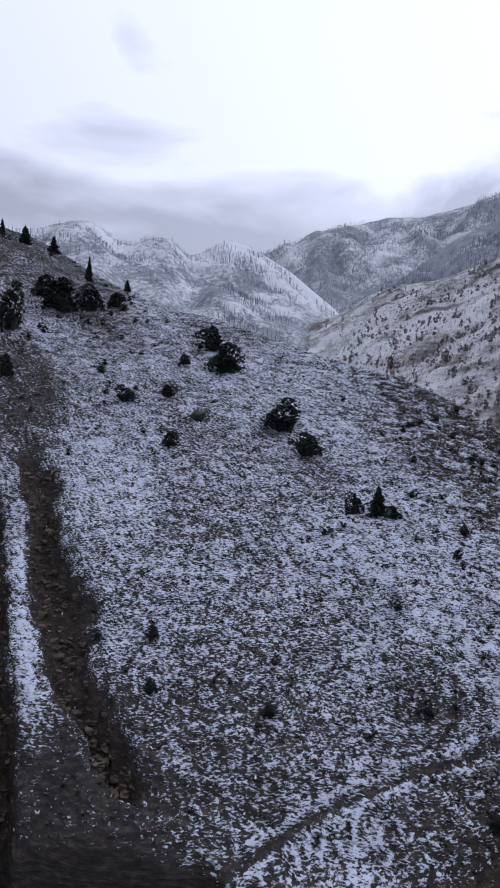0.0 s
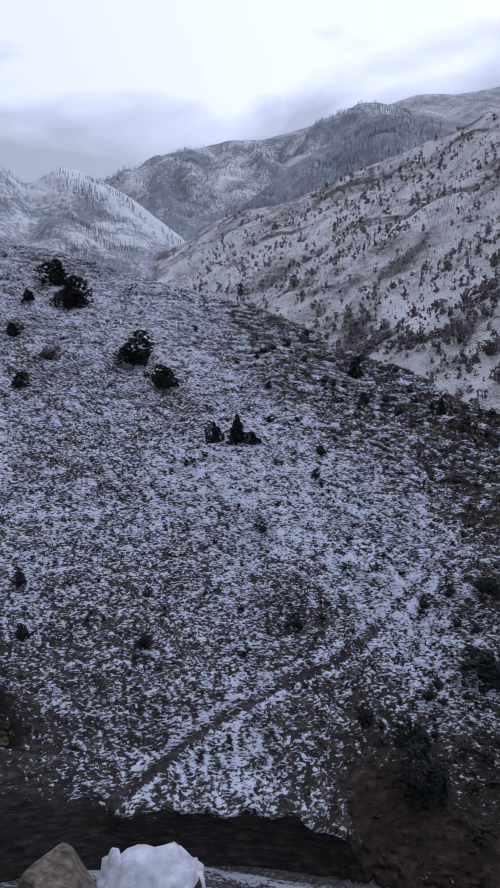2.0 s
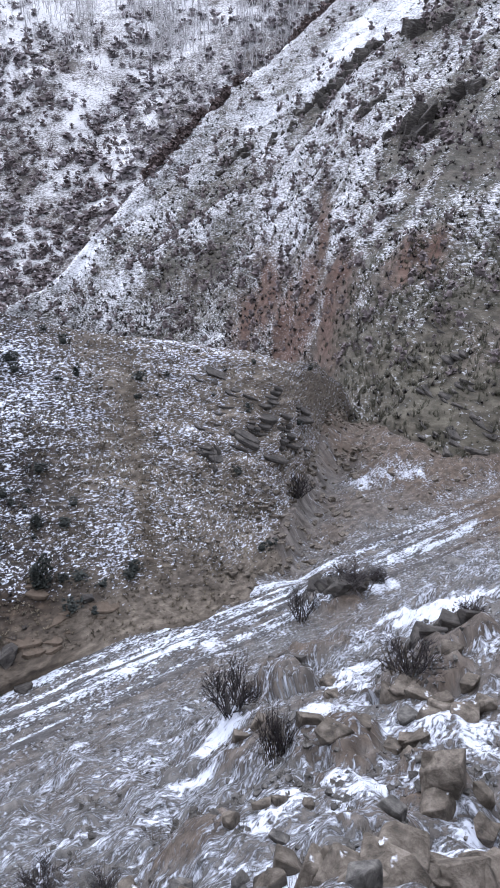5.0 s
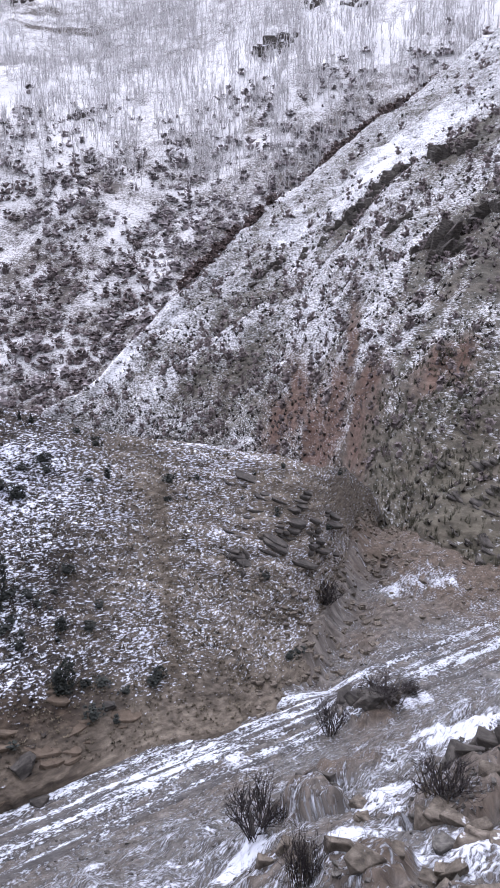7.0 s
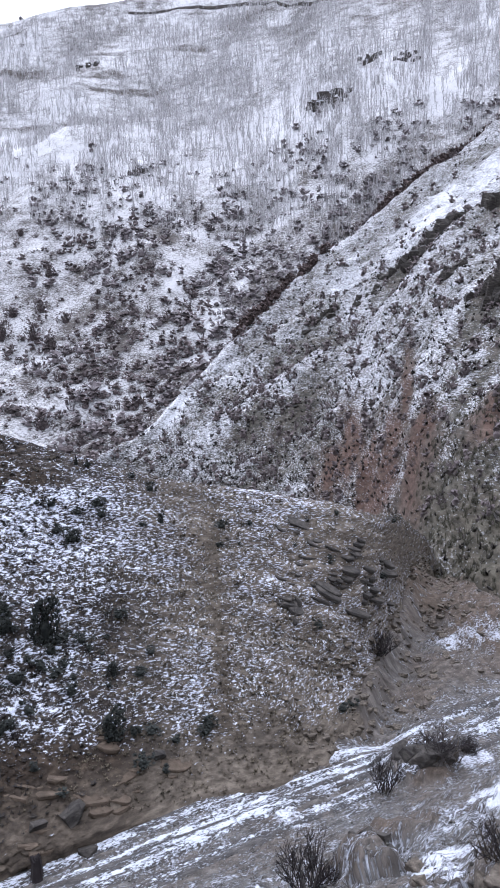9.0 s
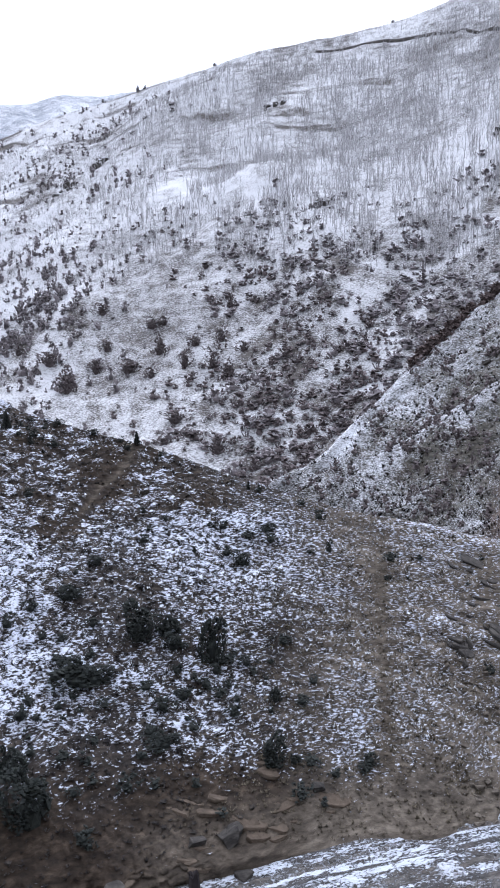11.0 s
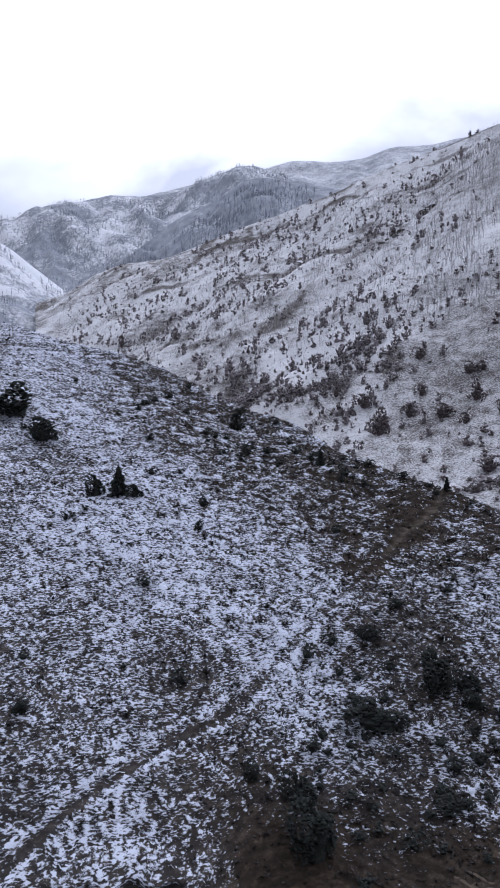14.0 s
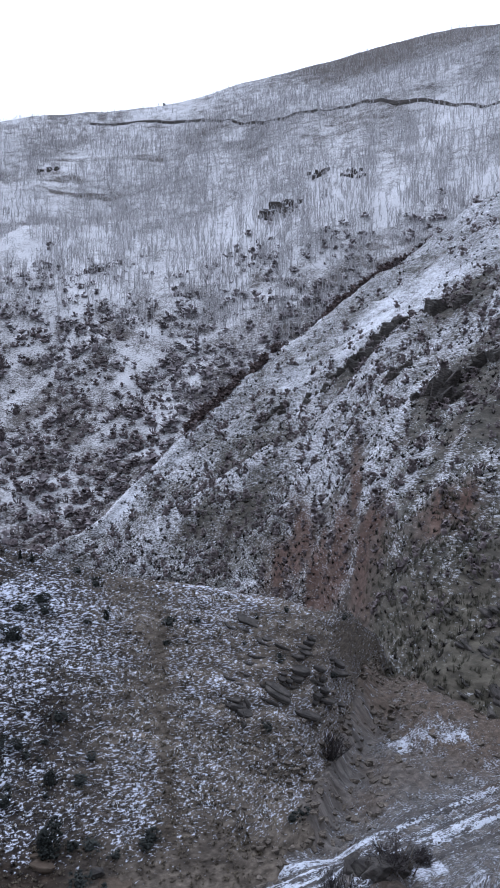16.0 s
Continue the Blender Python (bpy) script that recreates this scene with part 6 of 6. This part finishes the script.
def stump(b, r, w, h):
    """A dark broken stump: a flared, furrowed trunk with a splintered top and a ragged cap of dead twigs."""
    bm = bmesh.new()
    rings = []
    for lift, f in ((-0.15, 1.5), (0.08, 1.15), (0.35, 0.95), (0.65, 0.88), (0.9, 0.8)):
        ring = []
        for k in range(12):
            a = 6.283 * k / 12
            q = 0.5 * w * f * (1 + 0.14 * math.sin(5 * a) + 0.08 * rock_rnd.uniform(-1, 1))
            ring.append(bm.verts.new((q * math.cos(a), q * math.sin(a), h * (lift + (rock_rnd.uniform(-0.1, 0.2) if lift > 0.8 else 0)))))
        rings.append(ring)
    for lo, hi in zip(rings[:-1], rings[1:]):
        for k in range(12):
            bm.faces.new((lo[k], lo[(k + 1) % 12], hi[(k + 1) % 12], hi[k]))
    tip = bm.verts.new((0, 0, 0.82 * h))
    for k in range(12):
        bm.faces.new((rings[-1][k], rings[-1][(k + 1) % 12], tip))
    me = bpy.data.meshes.new("trunk")
    bm.to_mesh(me)
    bm.free()
    me.materials.append(m_stick)
    root = tagged(new("tree_stump"), "dark broken tree stump at the foot of the earth bank", "stump")
    part("trunk", me, root)
    cap = part("twigs", shape_mesh("twigs", forked_shrub(rnd, 14, 0.9, 0.03), [m_stick]), root, "ragged dead twigs")
    cap.location, cap.scale = (0, 0, 0.7 * h), (1.1 * w, 1.1 * w, 0.5 * h)
    set_down(root, on_ground, b, r, 0.05, 0.7)


stump(37.05, 22.35, 0.36, 0.85)


# ---------------------------------------------------------------- stems, stones and scree
def reed_clump(rnd, stems=60):
    out = []
    for k in range(stems):
        a, q = rnd.uniform(0, 6.283), rnd.random() ** 0.7
        f = (0.28 * q * math.cos(a), 0.28 * q * math.sin(a), -0.05)
        out.append(spike(f, (f[0] * 1.7 + rnd.uniform(-0.12, 0.12), f[1] * 1.7 + rnd.uniform(-0.12, 0.12), rnd.uniform(0.5, 1.0)), 0.022, rnd.random()))
    return gather(out)


plant_all([(b, r, 1.3 * w, 1.15 * h) for b, r, w, h in REEDS], on_ground, [thing("weed_clump", [("crown", shape_mesh("crown", forked_shrub(rnd, 24, 0.45, 0.022), [m_stick]), "dark bare twigs"), ("stalk_tuft", shape_mesh("stalk_tuft", reed_clump(rnd, 26), [m_dry]), "pale dry stalks")], "clump of dry dark weeds beside rocks", "weeds", "weeds on the near slope") for _ in range(3)])

pebbles = []
for k in range(5):
    me = angular("pebble", rock_rnd, 1.0, rock_rnd.uniform(0.5, 0.9), rock_rnd.uniform(0.3, 0.6), m_rock, 9, False)
    v = np.zeros(len(me.vertices) * 3)
    me.vertices.foreach_get("co", v)
    pebbles.append((v.reshape(-1, 3) - (0, 0, 0.15), np.array([tuple(p.vertices) for p in me.polygons]), np.zeros(len(me.polygons), int)))
    bpy.data.meshes.remove(me)


def strew_stones(name, count, b0, b1, r0, r1, lo, hi, density, label, seed, mats=(m_rock,), single=110):
    rng = np.random.default_rng(seed)
    b, r = rng.uniform(b0, b1, count), r0 + (r1 - r0) * rng.random(count)
    x, y = plan(b, r)
    keep = rng.random(count) < density(x, y)
    x, y = x[keep], y[keep]
    z = ground_height(x, y)
    size = lo + (hi - lo) * rng.random(len(x)) ** 3
    turn = rng.uniform(0, 6.28, len(x))
    rest = set_out("stone", pebbles, list(mats), x, y, z, size, turn, single, "loose broken stone lying on bare ground", "stone", name.replace("_", " "))
    x, y, z, size, turn = x[rest], y[rest], z[rest], size[rest], turn[rest]
    tilt = (rng.uniform(-0.5, 0.5, len(x)), rng.uniform(-0.5, 0.5, len(x)))
    tagged(new(name, strew(name, pebbles, x, y, z, size, turn, list(mats), tilt=tilt)), label, "stones", kind="stuff")


strew_stones("slope_stones", 8000, 30, 90, 4, 21, 0.02, 0.22, lambda x, y: smooth(18.8, 17.5, across(x, y)) * (0.15 + 0.85 * grain(x / 2, y / 2, 401)), "loose grey-brown stones on the near slope", 403)
strew_stones("gully_stones", 5600, 60, 82, 25, 56, 0.06, 0.6, lambda x, y: smooth(22.4, 23.5, across(x, y)) * np.maximum(0.25, np.exp(-(off_line(x, y, STREAM_BED) / 2.2) ** 2)), "loose stones along the stream gully", 405, (m_rock_brown,))
strew_stones("track_stones", 4200, 34, 80, 18, 34, 0.03, 0.22, lambda x, y: smooth(18.2, 19, across(x, y)) * smooth(24.5, 23, across(x, y)) * (0.2 + 0.8 * grain(x / 1.5, y / 1.5, 415)), "loose stones along the rutted track", 417, (m_rock,), 60)

b, v, x, y, z, rng = slope_points(near_hill, 2600, 55, 69.4, lambda b, v, x, y: smooth(56, 62, b) * np.clip(1.5 * grain(x / 2.2, y / 2.2, 407) - 0.4, 0, 1), 409, 0.0, 0.55, 1.3)
tagged(new("talus", strew("talus", pebbles, x, y, z, 0.06 + 0.45 * rng.random(len(x)) ** 4, rng.uniform(0, 6.28, len(x)), [m_rock_brown])), "loose brown stones at the foot of the hill", "stones", kind="stuff")

b, v, x, y, z, rng = slope_points(near_hill, 5200, -19, -6, lambda b, v, x, y: smooth(0.25, 0.7, wash(b, v)), 408, 0.04, 0.38)
tagged(new("wash_stones", strew("wash_stones", pebbles, x, y, z, 0.06 + 0.55 * rng.random(len(x)) ** 4, rng.uniform(0, 6.28, len(x)), [m_rock_damp])), "loose damp stones in a washed-out gully", "stones", kind="stuff")

# the weeds and grass of the near slope and the gully
wisps = [reed_clump(rnd, 12) for _ in range(4)]
rng = np.random.default_rng(411)
gbb, grr = rng.uniform(30, 88, 4200), 5 + 50 * rng.random(4200) ** 1.1
x, y = plan(gbb, grr)
s = across(x, y)
keep = ((s < 18.6) | (s > 22.8)) & (rng.random(4200) < 0.25 + 0.75 * grain(x / 1.7, y / 1.7, 413))
x, y = x[keep], y[keep]
tagged(new("slope_grass", strew("slope_grass", wisps, x, y, ground_height(x, y), rng.uniform(0.10, 0.34, len(x)), rng.uniform(0, 6.28, len(x)), [m_dry])), "dry grass tussocks on the stony slope", "grass", kind="stuff")

# the cut of a track along the upper mountainside
cut_b = np.linspace(FAR_LINE[0][0], FAR_LINE[-1][0], 150)
cut_r = np.interp(cut_b, [p[0] for p in FAR_LINE], [p[1] for p in FAR_LINE])
rows = []
for b, r in zip(cut_b, cut_r):
    x, y, z = far_slope.at(b, r)
    ux, uy = math.sin(radians(b)), math.cos(radians(b))
    w = 0.2 + 0.35 * math.sin(b * 5.1) + 0.25 * math.sin(b * 13.7)
    rows.append([(x - ux * 1.6, y - uy * 1.6, z - 2.0), (x - ux * 1.4, y - uy * 1.4, z + 0.1), (x, y, z + 0.12), (x + ux * 0.2, y + uy * 0.2, z + 0.12 + 0.5 * w), (x + ux * 2, y + uy * 2, z + 0.1)])
rows = np.array(rows)
me = mesh_from("track_cut", rows.reshape(-1, 3), grid_faces(len(rows), 5)[:, ::-1], [m_rock_snowy])
tagged(new("track_cut", me), "dark earth cut of a track across the mountain", "track", kind="structure")
